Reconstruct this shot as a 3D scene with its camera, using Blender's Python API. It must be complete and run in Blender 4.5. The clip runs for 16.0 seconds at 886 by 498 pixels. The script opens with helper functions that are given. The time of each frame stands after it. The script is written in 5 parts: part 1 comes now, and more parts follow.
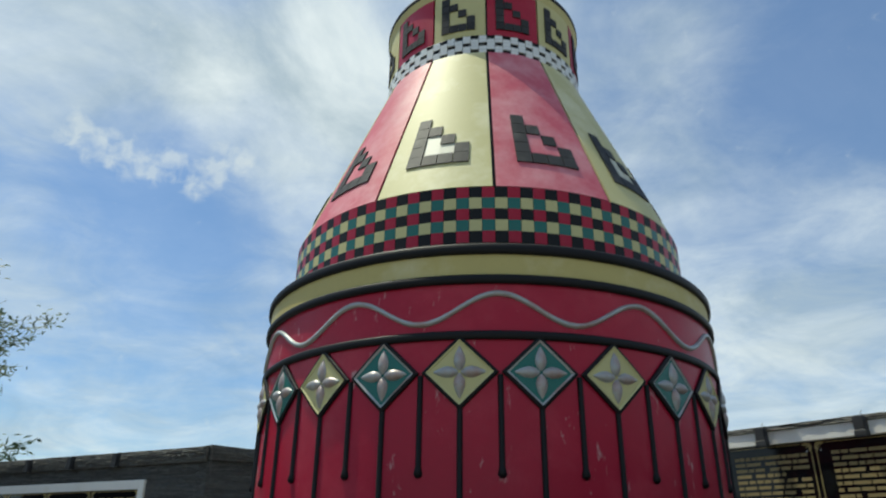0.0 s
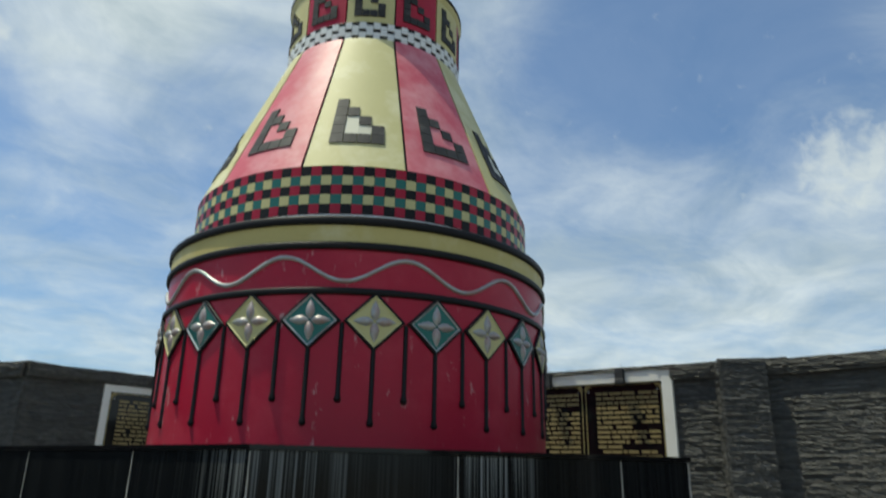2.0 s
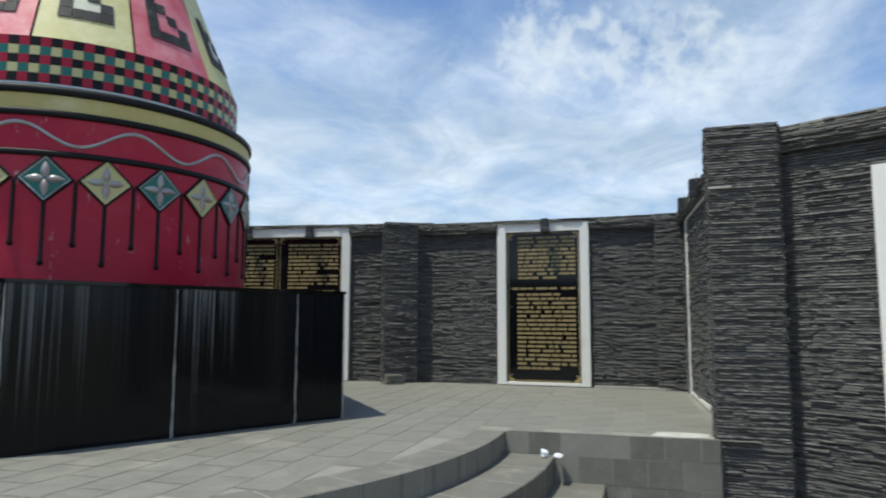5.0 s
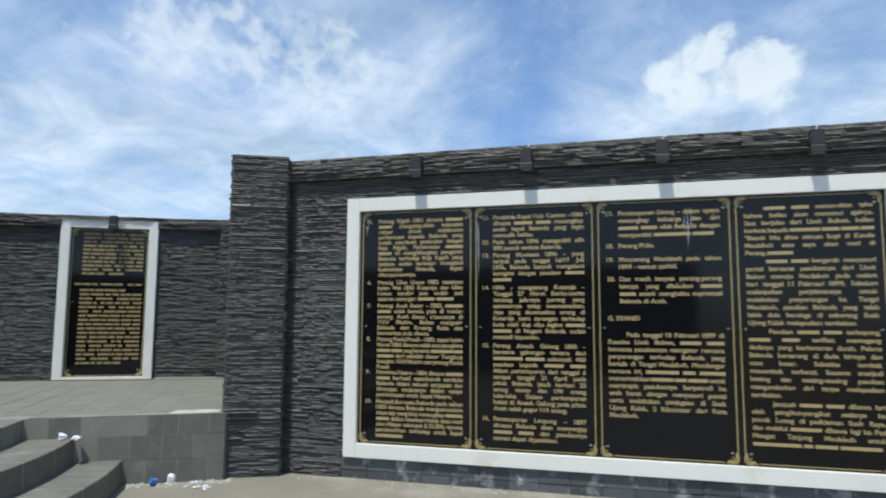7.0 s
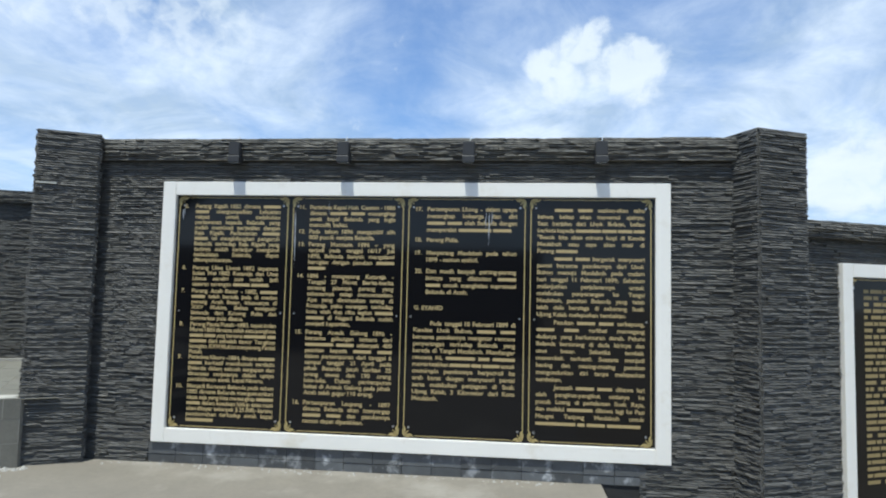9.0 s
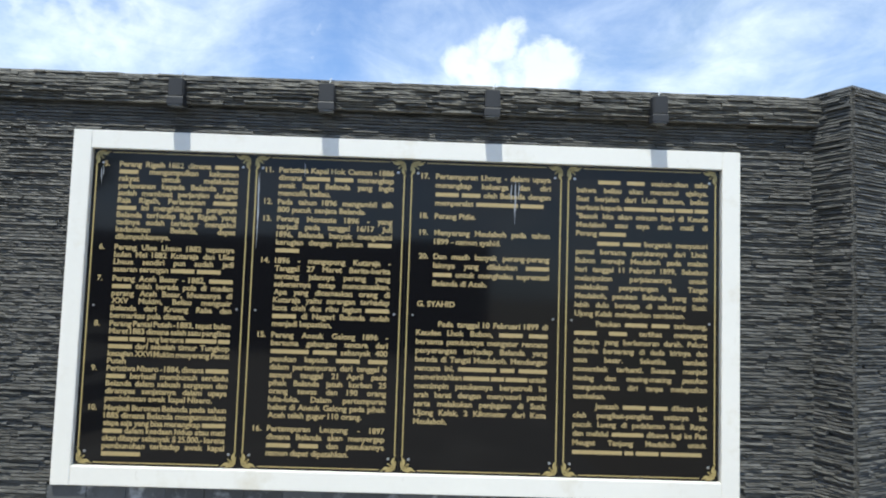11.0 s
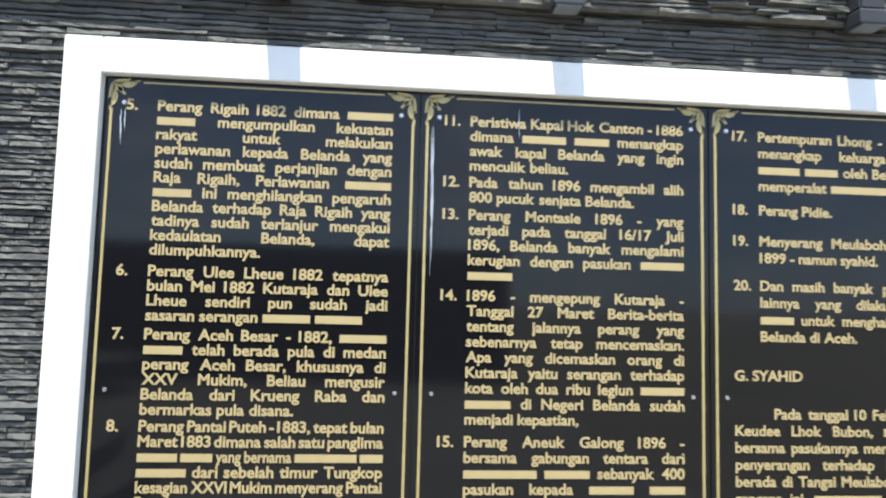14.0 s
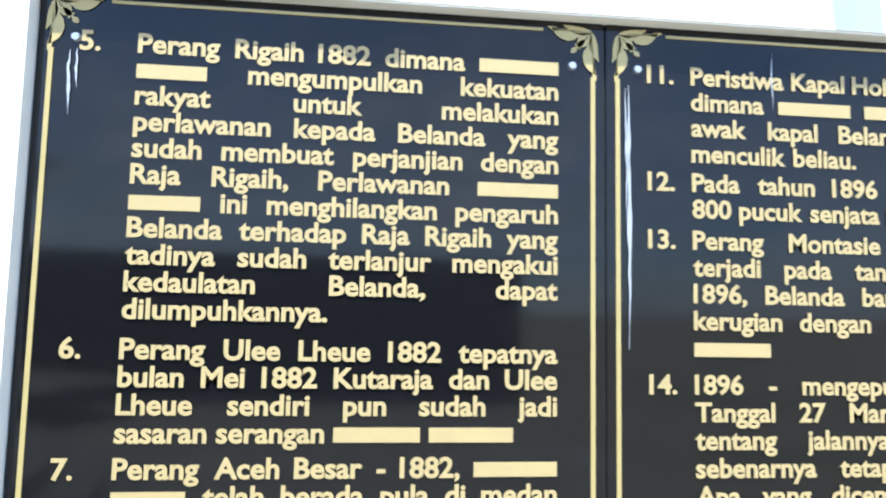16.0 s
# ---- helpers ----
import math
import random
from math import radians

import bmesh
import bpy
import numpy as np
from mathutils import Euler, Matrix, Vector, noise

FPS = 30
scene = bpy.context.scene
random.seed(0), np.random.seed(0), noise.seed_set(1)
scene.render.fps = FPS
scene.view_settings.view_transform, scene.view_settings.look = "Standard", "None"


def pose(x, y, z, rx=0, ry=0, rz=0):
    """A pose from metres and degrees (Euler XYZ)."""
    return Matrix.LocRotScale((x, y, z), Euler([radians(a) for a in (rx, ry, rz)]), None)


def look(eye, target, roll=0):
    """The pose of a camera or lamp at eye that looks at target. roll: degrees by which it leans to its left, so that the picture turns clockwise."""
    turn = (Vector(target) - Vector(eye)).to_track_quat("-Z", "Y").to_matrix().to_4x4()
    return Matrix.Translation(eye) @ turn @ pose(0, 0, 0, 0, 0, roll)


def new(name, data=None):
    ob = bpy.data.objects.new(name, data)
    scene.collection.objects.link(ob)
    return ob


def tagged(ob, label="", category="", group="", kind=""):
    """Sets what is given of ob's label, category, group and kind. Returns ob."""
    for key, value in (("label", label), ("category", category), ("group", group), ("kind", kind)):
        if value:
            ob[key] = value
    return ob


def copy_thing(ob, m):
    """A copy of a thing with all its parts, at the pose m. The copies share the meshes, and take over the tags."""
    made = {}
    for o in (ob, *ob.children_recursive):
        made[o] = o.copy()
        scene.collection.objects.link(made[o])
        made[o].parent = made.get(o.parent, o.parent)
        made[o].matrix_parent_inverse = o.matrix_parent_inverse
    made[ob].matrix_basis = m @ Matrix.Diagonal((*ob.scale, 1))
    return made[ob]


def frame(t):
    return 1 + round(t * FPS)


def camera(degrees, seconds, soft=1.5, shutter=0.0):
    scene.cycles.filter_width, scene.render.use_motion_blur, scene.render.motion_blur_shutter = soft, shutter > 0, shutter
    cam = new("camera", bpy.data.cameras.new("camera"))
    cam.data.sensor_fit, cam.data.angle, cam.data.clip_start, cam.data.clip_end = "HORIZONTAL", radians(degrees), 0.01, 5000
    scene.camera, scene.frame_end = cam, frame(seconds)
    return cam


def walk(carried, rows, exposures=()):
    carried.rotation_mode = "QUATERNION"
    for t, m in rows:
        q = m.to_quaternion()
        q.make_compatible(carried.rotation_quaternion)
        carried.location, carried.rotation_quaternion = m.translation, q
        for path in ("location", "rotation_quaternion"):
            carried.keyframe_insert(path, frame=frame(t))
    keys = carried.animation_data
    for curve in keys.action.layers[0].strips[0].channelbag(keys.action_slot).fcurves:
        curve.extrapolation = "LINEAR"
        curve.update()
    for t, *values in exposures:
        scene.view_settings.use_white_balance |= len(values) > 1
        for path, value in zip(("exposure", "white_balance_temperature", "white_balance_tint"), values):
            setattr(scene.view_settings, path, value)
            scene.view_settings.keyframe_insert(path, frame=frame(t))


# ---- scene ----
cam = camera(66.2, 16.0, soft=2.0, shutter=0.25)
PATH = [
    (0, (-0.043, -0.013, 1.72), (-0.085, 1.821, 2.522), 0.8),
    (0.5, (-0.251, -0.268, 1.671), (-0.109, 1.516, 2.563), 0.7),
    (1, (-0.455, -0.512, 1.634), (-0.195, 1.263, 2.518), 1.5),
    (1.5, (-0.709, -0.609, 1.635), (-0.328, 1.141, 2.525), 1.3),
    (2, (-0.945, -0.816, 1.612), (-0.365, 0.992, 2.241), 1.1),
    (2.5, (-1.196, -0.994, 1.586), (-0.423, 0.816, 1.939), 1.0),
    (3, (-1.375, -1.117, 1.555), (-0.488, 0.659, 1.795), 0.8),
    (3.2, (-1.468, -1.226, 1.523), (-0.524, 0.525, 1.737), 0.6),
    (5.3, (-1.723, -2.443, 1.474), (-0.21, -1.153, 1.689), 0.2),
    (5.5, (-1.765, -2.582, 1.476), (-0.137, -1.44, 1.687), 0.2),
    (6, (-1.81, -2.908, 1.453), (-0.071, -1.941, 1.653), -0.0),
    (6.5, (-1.969, -3.235, 1.451), (-0.141, -2.452, 1.659), 0.3),
    (7, (-2.102, -3.525, 1.431), (-0.195, -2.961, 1.643), 0.3),
    (7.5, (-2.2, -3.784, 1.455), (-0.258, -3.344, 1.644), 0.2),
    (8, (-2.337, -4.002, 1.491), (-0.375, -3.667, 1.687), 1.0),
    (8.5, (-2.534, -4.007, 1.508), (-0.554, -3.795, 1.689), 0.9),
    (9, (-2.222, -4.13, 1.54), (-0.239, -3.916, 1.689), 1.3),
    (9.2, (-2.101, -4.112, 1.55), (-0.116, -3.91, 1.691), 1.2),
    (11.3, (-0.618, -3.141, 1.506), (1.375, -3.206, 1.664), 1.8),
    (11.5, (-0.444, -3.034, 1.494), (1.547, -3.11, 1.669), 1.7),
    (12, (-0.074, -2.798, 1.507), (1.916, -2.92, 1.674), 1.6),
    (12.5, (0.327, -2.622, 1.522), (2.313, -2.772, 1.702), 1.4),
    (13, (0.682, -2.393, 1.59), (2.668, -2.552, 1.768), 1.8),
    (13.5, (0.992, -2.177, 1.658), (2.979, -2.336, 1.818), 1.6),
    (14, (1.42, -1.945, 1.692), (3.405, -2.116, 1.859), 1.4),
    (14.5, (1.751, -1.824, 1.745), (3.74, -1.956, 1.918), 1.3),
    (15, (2.028, -1.727, 1.795), (4.014, -1.899, 1.96), 1.0),
    (15.5, (2.297, -1.703, 1.85), (4.283, -1.877, 2.007), 1.2),
    (16, (2.512, -1.594, 1.868), (4.493, -1.804, 2.05), 1.1),
]
walk(cam, [(t, look(eye, target, roll)) for t, eye, target, roll in PATH],
     exposures=[(0.0, -0.28, 6850, -4), (0.5, -0.50, 6850, -6), (1.0, -0.52, 6700, -8), (1.5, -0.55, 6600, -9), (2.0, -0.34, 7000, -4), (2.5, -0.06, 7000, 1), (3.2, 0.03, 6900, 2), (5.5, -0.12, 6400, 1),
                (9.0, 0.0, 6150, 2), (11.5, 0.38, 6300, 3), (12.5, 0.81, 6330, 4), (13.0, 1.15, 6350, 4), (13.5, 1.24, 6300, 4), (14.0, 1.05, 6250, 4), (15.0, 0.8, 6300, 3), (15.5, 1.2, 6150, 3), (16.0, 1.54, 5900, 2)])
# ---------------------------------------------------------------- world, sun
SUN_TO = Vector((-0.33, 0.10, 0.935)).normalized()


def nodes_of(idblock):
    idblock.use_nodes = True
    nt = idblock.node_tree
    nt.nodes.clear()
    return nt, nt.nodes, nt.links


world = bpy.data.worlds.new("sky_world")
scene.world = world
wt, wn, wl = nodes_of(world)
w_out = wn.new("ShaderNodeOutputWorld")
w_bg = wn.new("ShaderNodeBackground")
w_sky = wn.new("ShaderNodeTexSky")
w_sky.sky_type = "NISHITA"
w_sky.sun_disc = False
w_sky.sun_elevation = math.asin(SUN_TO.z)
w_sky.sun_rotation = math.atan2(SUN_TO.x, SUN_TO.y)
w_sky.dust_density = 1.2
w_sky.ozone_density = 2.0
w_gain = wn.new("ShaderNodeMix")
w_gain.data_type, w_gain.blend_type = "RGBA", "MULTIPLY"
w_gain.inputs["Factor"].default_value = 1.0
w_gain.inputs["B"].default_value = (0.100, 0.132, 0.176, 1)
wl.new(w_sky.outputs["Color"], w_gain.inputs["A"])
w_co = wn.new("ShaderNodeTexCoord")
w_sep = wn.new("ShaderNodeSeparateXYZ")
wl.new(w_co.outputs["Generated"], w_sep.inputs[0])


def wmath(op, a, b=None):
    n = wn.new("ShaderNodeMath")
    n.operation = op
    for i, v in enumerate((a, b)):
        if v is None:
            continue
        if isinstance(v, (int, float)):
            n.inputs[i].default_value = v
        else:
            wl.new(v, n.inputs[i])
    return n.outputs[0]


w_h = wmath("ADD", wmath("MAXIMUM", w_sep.outputs["Z"], 0.0), 0.22)
w_vec = wn.new("ShaderNodeCombineXYZ")
wl.new(wmath("DIVIDE", w_sep.outputs["X"], w_h), w_vec.inputs[0])
wl.new(wmath("DIVIDE", w_sep.outputs["Y"], w_h), w_vec.inputs[1])
w_map = wn.new("ShaderNodeMapping")
w_map.inputs["Rotation"].default_value = (0, 0, radians(45))
w_map.inputs["Scale"].default_value = (0.42, 1.0, 1.0)
w_map.inputs["Location"].default_value = (0.7, 0.35, 0.0)
wl.new(w_vec.outputs[0], w_map.inputs[0])


def wnoise(vec, scale, detail, rough, dist):
    n = wn.new("ShaderNodeTexNoise")
    n.inputs["Scale"].default_value = scale
    n.inputs["Detail"].default_value = detail
    n.inputs["Roughness"].default_value = rough
    n.inputs["Distortion"].default_value = dist
    wl.new(vec, n.inputs["Vector"])
    return n.outputs["Fac"]


w_big = wnoise(w_map.outputs[0], 1.1, 7.0, 0.58, 0.5)
w_fine = wnoise(w_vec.outputs[0], 3.8, 9.0, 0.64, 0.6)
w_sum = wmath("ADD", wmath("MULTIPLY", w_big, 0.64), wmath("MULTIPLY", w_fine, 0.36))
w_haze = wmath("MULTIPLY", wmath("SUBTRACT", 0.55, wmath("MAXIMUM", w_sep.outputs["Z"], 0.0)), 0.16)
w_cov = wn.new("ShaderNodeMapRange")
w_cov.interpolation_type = "SMOOTHSTEP"
w_cov.inputs["From Min"].default_value = 0.37
w_cov.inputs["From Max"].default_value = 0.78
w_cov.inputs["To Min"].default_value, w_cov.inputs["To Max"].default_value = 0.11, 0.97
w_total = wmath("ADD", w_sum, w_haze)
# banks of cloud and clear stretches: direction, width as a cosine, weight
CLOUDS = [((-0.6, -0.35, 0.7), 0.35, 0.0), ((-0.46, 0.67, 0.59), 0.975, 0.17), ((-0.22, 0.79, 0.57), 0.98, 0.20), ((-0.05, 0.73, 0.68), 0.965, 0.12), ((0.31, 0.66, 0.69), 0.96, 0.02),
          ((-0.40, 0.815, 0.405), 0.984, -0.14), ((-0.51, 0.80, 0.30), 0.985, 0.04), ((0.56, 0.54, 0.62), 0.95, -0.11), ((0.52, 0.73, 0.44), 0.95, -0.11), ((0.79, 0.49, 0.38), 0.99, -0.09),
          ((0.33, 0.87, 0.33), 0.965, 0.05), ((0.55, 0.80, 0.24), 0.97, 0.09), ((0.92, 0.12, 0.385), 0.985, -0.05), ((0.905, -0.05, 0.43), 0.985, -0.08), ((0.87, 0.38, 0.30), 0.96, 0.09),
          ((0.96, 0.0, 0.26), 0.985, 0.08), ((0.947, -0.10, 0.28), 0.985, 0.12), ((0.91, -0.28, 0.31), 0.985, 0.03), ((0.90, -0.40, 0.22), 0.98, 0.10), ((0.90, -0.25, 0.43), 0.985, -0.08),
          ((0.76, 0.56, 0.32), 0.96, 0.08), ((0.62, 0.70, 0.36), 0.97, 0.03)]
w_dir = wn.new("ShaderNodeVectorMath")
w_dir.operation = "NORMALIZE"
wl.new(w_co.outputs["Generated"], w_dir.inputs[0])
for direction, edge, weight in CLOUDS:
    w_dot = wn.new("ShaderNodeVectorMath")
    w_dot.operation = "DOT_PRODUCT"
    w_dot.inputs[1].default_value = Vector(direction).normalized()
    wl.new(w_dir.outputs[0], w_dot.inputs[0])
    w_r = wn.new("ShaderNodeMapRange")
    w_r.interpolation_type = "SMOOTHSTEP"
    w_r.inputs["From Min"].default_value, w_r.inputs["From Max"].default_value = edge, 1.0
    w_r.inputs["To Max"].default_value = weight
    wl.new(w_dot.outputs["Value"], w_r.inputs["Value"])
    w_total = wmath("ADD", w_total, w_r.outputs[0])
wl.new(w_total, w_cov.inputs["Value"])
w_mix = wn.new("ShaderNodeMix")
w_mix.data_type = "RGBA"
w_shade = wn.new("ShaderNodeMapRange")
w_shade.inputs["From Min"].default_value, w_shade.inputs["From Max"].default_value = 0.36, 0.62
wl.new(wnoise(w_vec.outputs[0], 2.3, 8.0, 0.6, 0.8), w_shade.inputs["Value"])
w_tone = wn.new("ShaderNodeMix")
w_tone.data_type = "RGBA"
w_tone.inputs["A"].default_value = (0.58, 0.68, 0.84, 1)
w_tone.inputs["B"].default_value = (0.98, 1.04, 1.18, 1)
wl.new(w_shade.outputs[0], w_tone.inputs["Factor"])
wl.new(w_tone.outputs["Result"], w_mix.inputs["B"])
wl.new(w_cov.outputs[0], w_mix.inputs["Factor"])
wl.new(w_gain.outputs["Result"], w_mix.inputs["A"])
# heaped white clouds: lobes with a billowed edge
HEAP = [((0.921, -0.110, 0.374), 0.99972), ((0.930, -0.086, 0.358), 0.99955), ((0.937, -0.057, 0.342), 0.99955), ((0.942, -0.027, 0.331), 0.99965), ((0.927, -0.147, 0.340), 0.9994),
        ((0.926, -0.176, 0.332), 0.9994), ((0.939, -0.119, 0.322), 0.9991), ((0.952, -0.061, 0.304), 0.9994), ((0.940, -0.165, 0.303), 0.9992),
        ((0.885, -0.432, 0.173), 0.99765), ((0.904, -0.397, 0.155), 0.99876)]
RIPPLES = [((-0.491, 0.726, 0.482), 0.9995), ((-0.470, 0.745, 0.474), 0.9993), ((-0.435, 0.769, 0.467), 0.9993), ((-0.397, 0.790, 0.466), 0.9993), ((-0.358, 0.812, 0.461), 0.9993), ((-0.315, 0.817, 0.482), 0.9991),
           ((0.72, 0.58, 0.38), 0.9965), ((0.785, 0.50, 0.375), 0.9965), ((0.84, 0.41, 0.36), 0.9965)]


def lobes(group):
    """Sum of round lobes on the sky, one at their middles."""
    total = 0.0
    for direction, edge in group:
        w_dot = wn.new("ShaderNodeVectorMath")
        w_dot.operation = "DOT_PRODUCT"
        w_dot.inputs[1].default_value = Vector(direction).normalized()
        wl.new(w_dir.outputs[0], w_dot.inputs[0])
        w_r = wn.new("ShaderNodeMapRange")
        w_r.inputs["From Min"].default_value, w_r.inputs["From Max"].default_value = edge, 1.0
        wl.new(w_dot.outputs["Value"], w_r.inputs["Value"])
        total = wmath("ADD", total, w_r.outputs[0])
    return wmath("MINIMUM", total, 1.0)


w_heap = wmath("ADD", lobes(HEAP), wmath("MULTIPLY", wmath("SUBTRACT", wnoise(w_dir.outputs[0], 30.0, 9.0, 0.6, 0.3), 0.5), 2.0))
w_rip = wmath("ADD", wmath("MULTIPLY", lobes(RIPPLES), 0.9), wmath("MULTIPLY", wmath("SUBTRACT", wnoise(w_dir.outputs[0], 40.0, 4.0, 0.5, 0.3), 0.58), 4.2))
w_rip = wmath("MULTIPLY", wmath("MINIMUM", wmath("MAXIMUM", w_rip, 0.0), 1.0), wmath("MULTIPLY", wmath("MINIMUM", wmath("MULTIPLY", lobes(RIPPLES), 1.6), 1.0), 0.5))
w_hr = wn.new("ShaderNodeMapRange")
w_hr.interpolation_type = "SMOOTHSTEP"
w_hr.inputs["From Min"].default_value, w_hr.inputs["From Max"].default_value = 0.22, 1.05
w_hr.inputs["To Max"].default_value = 0.82
wl.new(w_heap, w_hr.inputs["Value"])
w_mix2 = wn.new("ShaderNodeMix")
w_mix2.data_type = "RGBA"
w_mix2.inputs["B"].default_value = (0.94, 0.98, 1.06, 1)
wl.new(wmath("MAXIMUM", w_hr.outputs[0], w_rip), w_mix2.inputs["Factor"])
wl.new(w_mix.outputs["Result"], w_mix2.inputs["A"])
wl.new(w_mix2.outputs["Result"], w_bg.inputs["Color"])
w_bg.inputs["Strength"].default_value = 1.0
wl.new(w_bg.outputs[0], w_out.inputs[0])

sun = bpy.data.lights.new("sun", "SUN")
sun.energy, sun.angle, sun.color = 5.0, radians(0.55), (1.0, 0.94, 0.845)
sun_ob = new("sun", sun)
sun_ob.matrix_world = look(SUN_TO * 60, (0, 0, 0))


# ---------------------------------------------------------------- materials
def mat(name, base, rough=0.6, metal=0.0, vary=0.25, scale=6.0, bump=0.0, bump_scale=60.0,
        tint=None, tint_scale=2.0, tint_lo=0.52, tint_hi=0.72, island=0.0, per_object=0.0,
        stretch=(1, 1, 1), coat=0.0, spec=0.5, rough_vary=0.0):
    """Painted, stone or metal surface: grain and blotches at two scales, a second tint, fine relief."""
    m = bpy.data.materials.new(name)
    nt, nn, nl = nodes_of(m)
    out = nn.new("ShaderNodeOutputMaterial")
    bs = nn.new("ShaderNodeBsdfPrincipled")
    nl.new(bs.outputs[0], out.inputs[0])
    bs.inputs["Roughness"].default_value = rough
    bs.inputs["Metallic"].default_value = metal
    bs.inputs["Coat Weight"].default_value = coat
    bs.inputs["Coat Roughness"].default_value = 0.06
    bs.inputs["Specular IOR Level"].default_value = spec
    tc = nn.new("ShaderNodeTexCoord")
    mp = nn.new("ShaderNodeMapping")
    mp.inputs["Scale"].default_value = stretch
    nl.new(tc.outputs["Object"], mp.inputs[0])

    def noise_at(sc, detail=5.0, rg=0.6):
        n = nn.new("ShaderNodeTexNoise")
        n.inputs["Scale"].default_value = sc
        n.inputs["Detail"].default_value = detail
        n.inputs["Roughness"].default_value = rg
        nl.new(mp.outputs[0], n.inputs["Vector"])
        return n.outputs["Fac"]

    def math_node(op, a, b):
        n = nn.new("ShaderNodeMath")
        n.operation = op
        for i, v in enumerate((a, b)):
            if isinstance(v, (int, float)):
                n.inputs[i].default_value = v
            else:
                nl.new(v, n.inputs[i])
        return n.outputs[0]

    grain = math_node("ADD", math_node("MULTIPLY", noise_at(scale), 0.6), math_node("MULTIPLY", noise_at(scale * 9, 3.0), 0.4))
    level = math_node("ADD", math_node("MULTIPLY", math_node("SUBTRACT", grain, 0.5), 2 * vary), 1.0)
    if island:
        g = nn.new("ShaderNodeNewGeometry")
        level = math_node("MULTIPLY", level, math_node("ADD", 1 - island / 2, math_node("MULTIPLY", g.outputs["Random Per Island"], island)))
    if per_object:
        oi = nn.new("ShaderNodeObjectInfo")
        level = math_node("MULTIPLY", level, math_node("ADD", 1 - per_object / 2, math_node("MULTIPLY", oi.outputs["Random"], per_object)))
    col = nn.new("ShaderNodeMix")
    col.data_type, col.blend_type = "RGBA", "MIX"
    col.inputs["A"].default_value = (*base, 1)
    col.inputs["B"].default_value = (*(tint or base), 1)
    if tint:
        ramp = nn.new("ShaderNodeMapRange")
        ramp.inputs["From Min"].default_value = tint_lo
        ramp.inputs["From Max"].default_value = tint_hi
        nl.new(noise_at(tint_scale, 6.0, 0.65), ramp.inputs["Value"])
        nl.new(ramp.outputs[0], col.inputs["Factor"])
    else:
        col.inputs["Factor"].default_value = 0.0
    mul = nn.new("ShaderNodeVectorMath")
    mul.operation = "SCALE"
    nl.new(col.outputs["Result"], mul.inputs[0])
    nl.new(level, mul.inputs["Scale"])
    nl.new(mul.outputs[0], bs.inputs["Base Color"])
    if rough_vary:
        nl.new(math_node("ADD", rough - rough_vary / 2, math_node("MULTIPLY", grain, rough_vary)), bs.inputs["Roughness"])
    if bump:
        b = nn.new("ShaderNodeBump")
        b.inputs["Strength"].default_value = bump
        b.inputs["Distance"].default_value = 0.01
        nl.new(noise_at(bump_scale, 6.0, 0.65), b.inputs["Height"])
        nl.new(b.outputs[0], bs.inputs["Normal"])
    return m


SLATE = mat("slate_strips", (0.090, 0.089, 0.083), 0.72, vary=0.7, scale=16, bump=1.0, bump_scale=60, tint=(0.128, 0.122, 0.110),
            tint_scale=13.0, tint_lo=0.50, tint_hi=0.70, island=0.6, stretch=(1.0, 1, 1.7), rough_vary=0.3)
COPING = mat("slate_coping_stone", (0.104, 0.101, 0.090), 0.76, vary=0.7, scale=16, bump=1.0, bump_scale=55, tint=(0.175, 0.163, 0.138),
             tint_scale=12.0, tint_lo=0.48, tint_hi=0.68, island=0.42, stretch=(1.0, 1, 1.5), rough_vary=0.3)
SLATE_PIECE = mat("slate_piece", (0.090, 0.089, 0.083), 0.72, vary=0.7, scale=16, bump=1.0, bump_scale=60, tint=(0.128, 0.122, 0.110),
                  tint_scale=13.0, tint_lo=0.50, tint_hi=0.70, per_object=0.6, stretch=(0.25, 1, 0.035), rough_vary=0.3)
MORTAR = mat("slate_bedding", (0.025, 0.025, 0.025), 0.9, vary=0.4, scale=12, bump=0.5)
WHITE = mat("white_marble", (0.79, 0.77, 0.72), 0.45, vary=0.06, scale=3, tint=(0.60, 0.54, 0.42), tint_scale=2.4, tint_lo=0.56, tint_hi=0.85, bump=0.05)
GRANITE = mat("black_granite", (0.006, 0.006, 0.007), 0.07, vary=0.5, scale=30, rough_vary=0.04, spec=0.31)
GOLD = mat("gold_paint", (0.41, 0.315, 0.150), 0.5, metal=0.1, vary=0.15, scale=20)
GOLD_WORN = mat("dull_gold_paint", (0.27, 0.205, 0.088), 0.55, metal=0.1, vary=0.3, scale=25)
GOLD_LINE = mat("gold_line", (0.42, 0.33, 0.14), 0.42, metal=0.2, vary=0.2, scale=20)
STEEL = mat("screw_cap", (0.5, 0.5, 0.52), 0.35, metal=0.8, vary=0.2, scale=40)
RED = mat("red_paint", (0.37, 0.006, 0.032), 0.36, spec=0.3, vary=0.14, scale=3, tint=(0.50, 0.045, 0.075), tint_scale=1.4, tint_lo=0.5, tint_hi=0.85, bump=0.08, bump_scale=14, rough_vary=0.2)


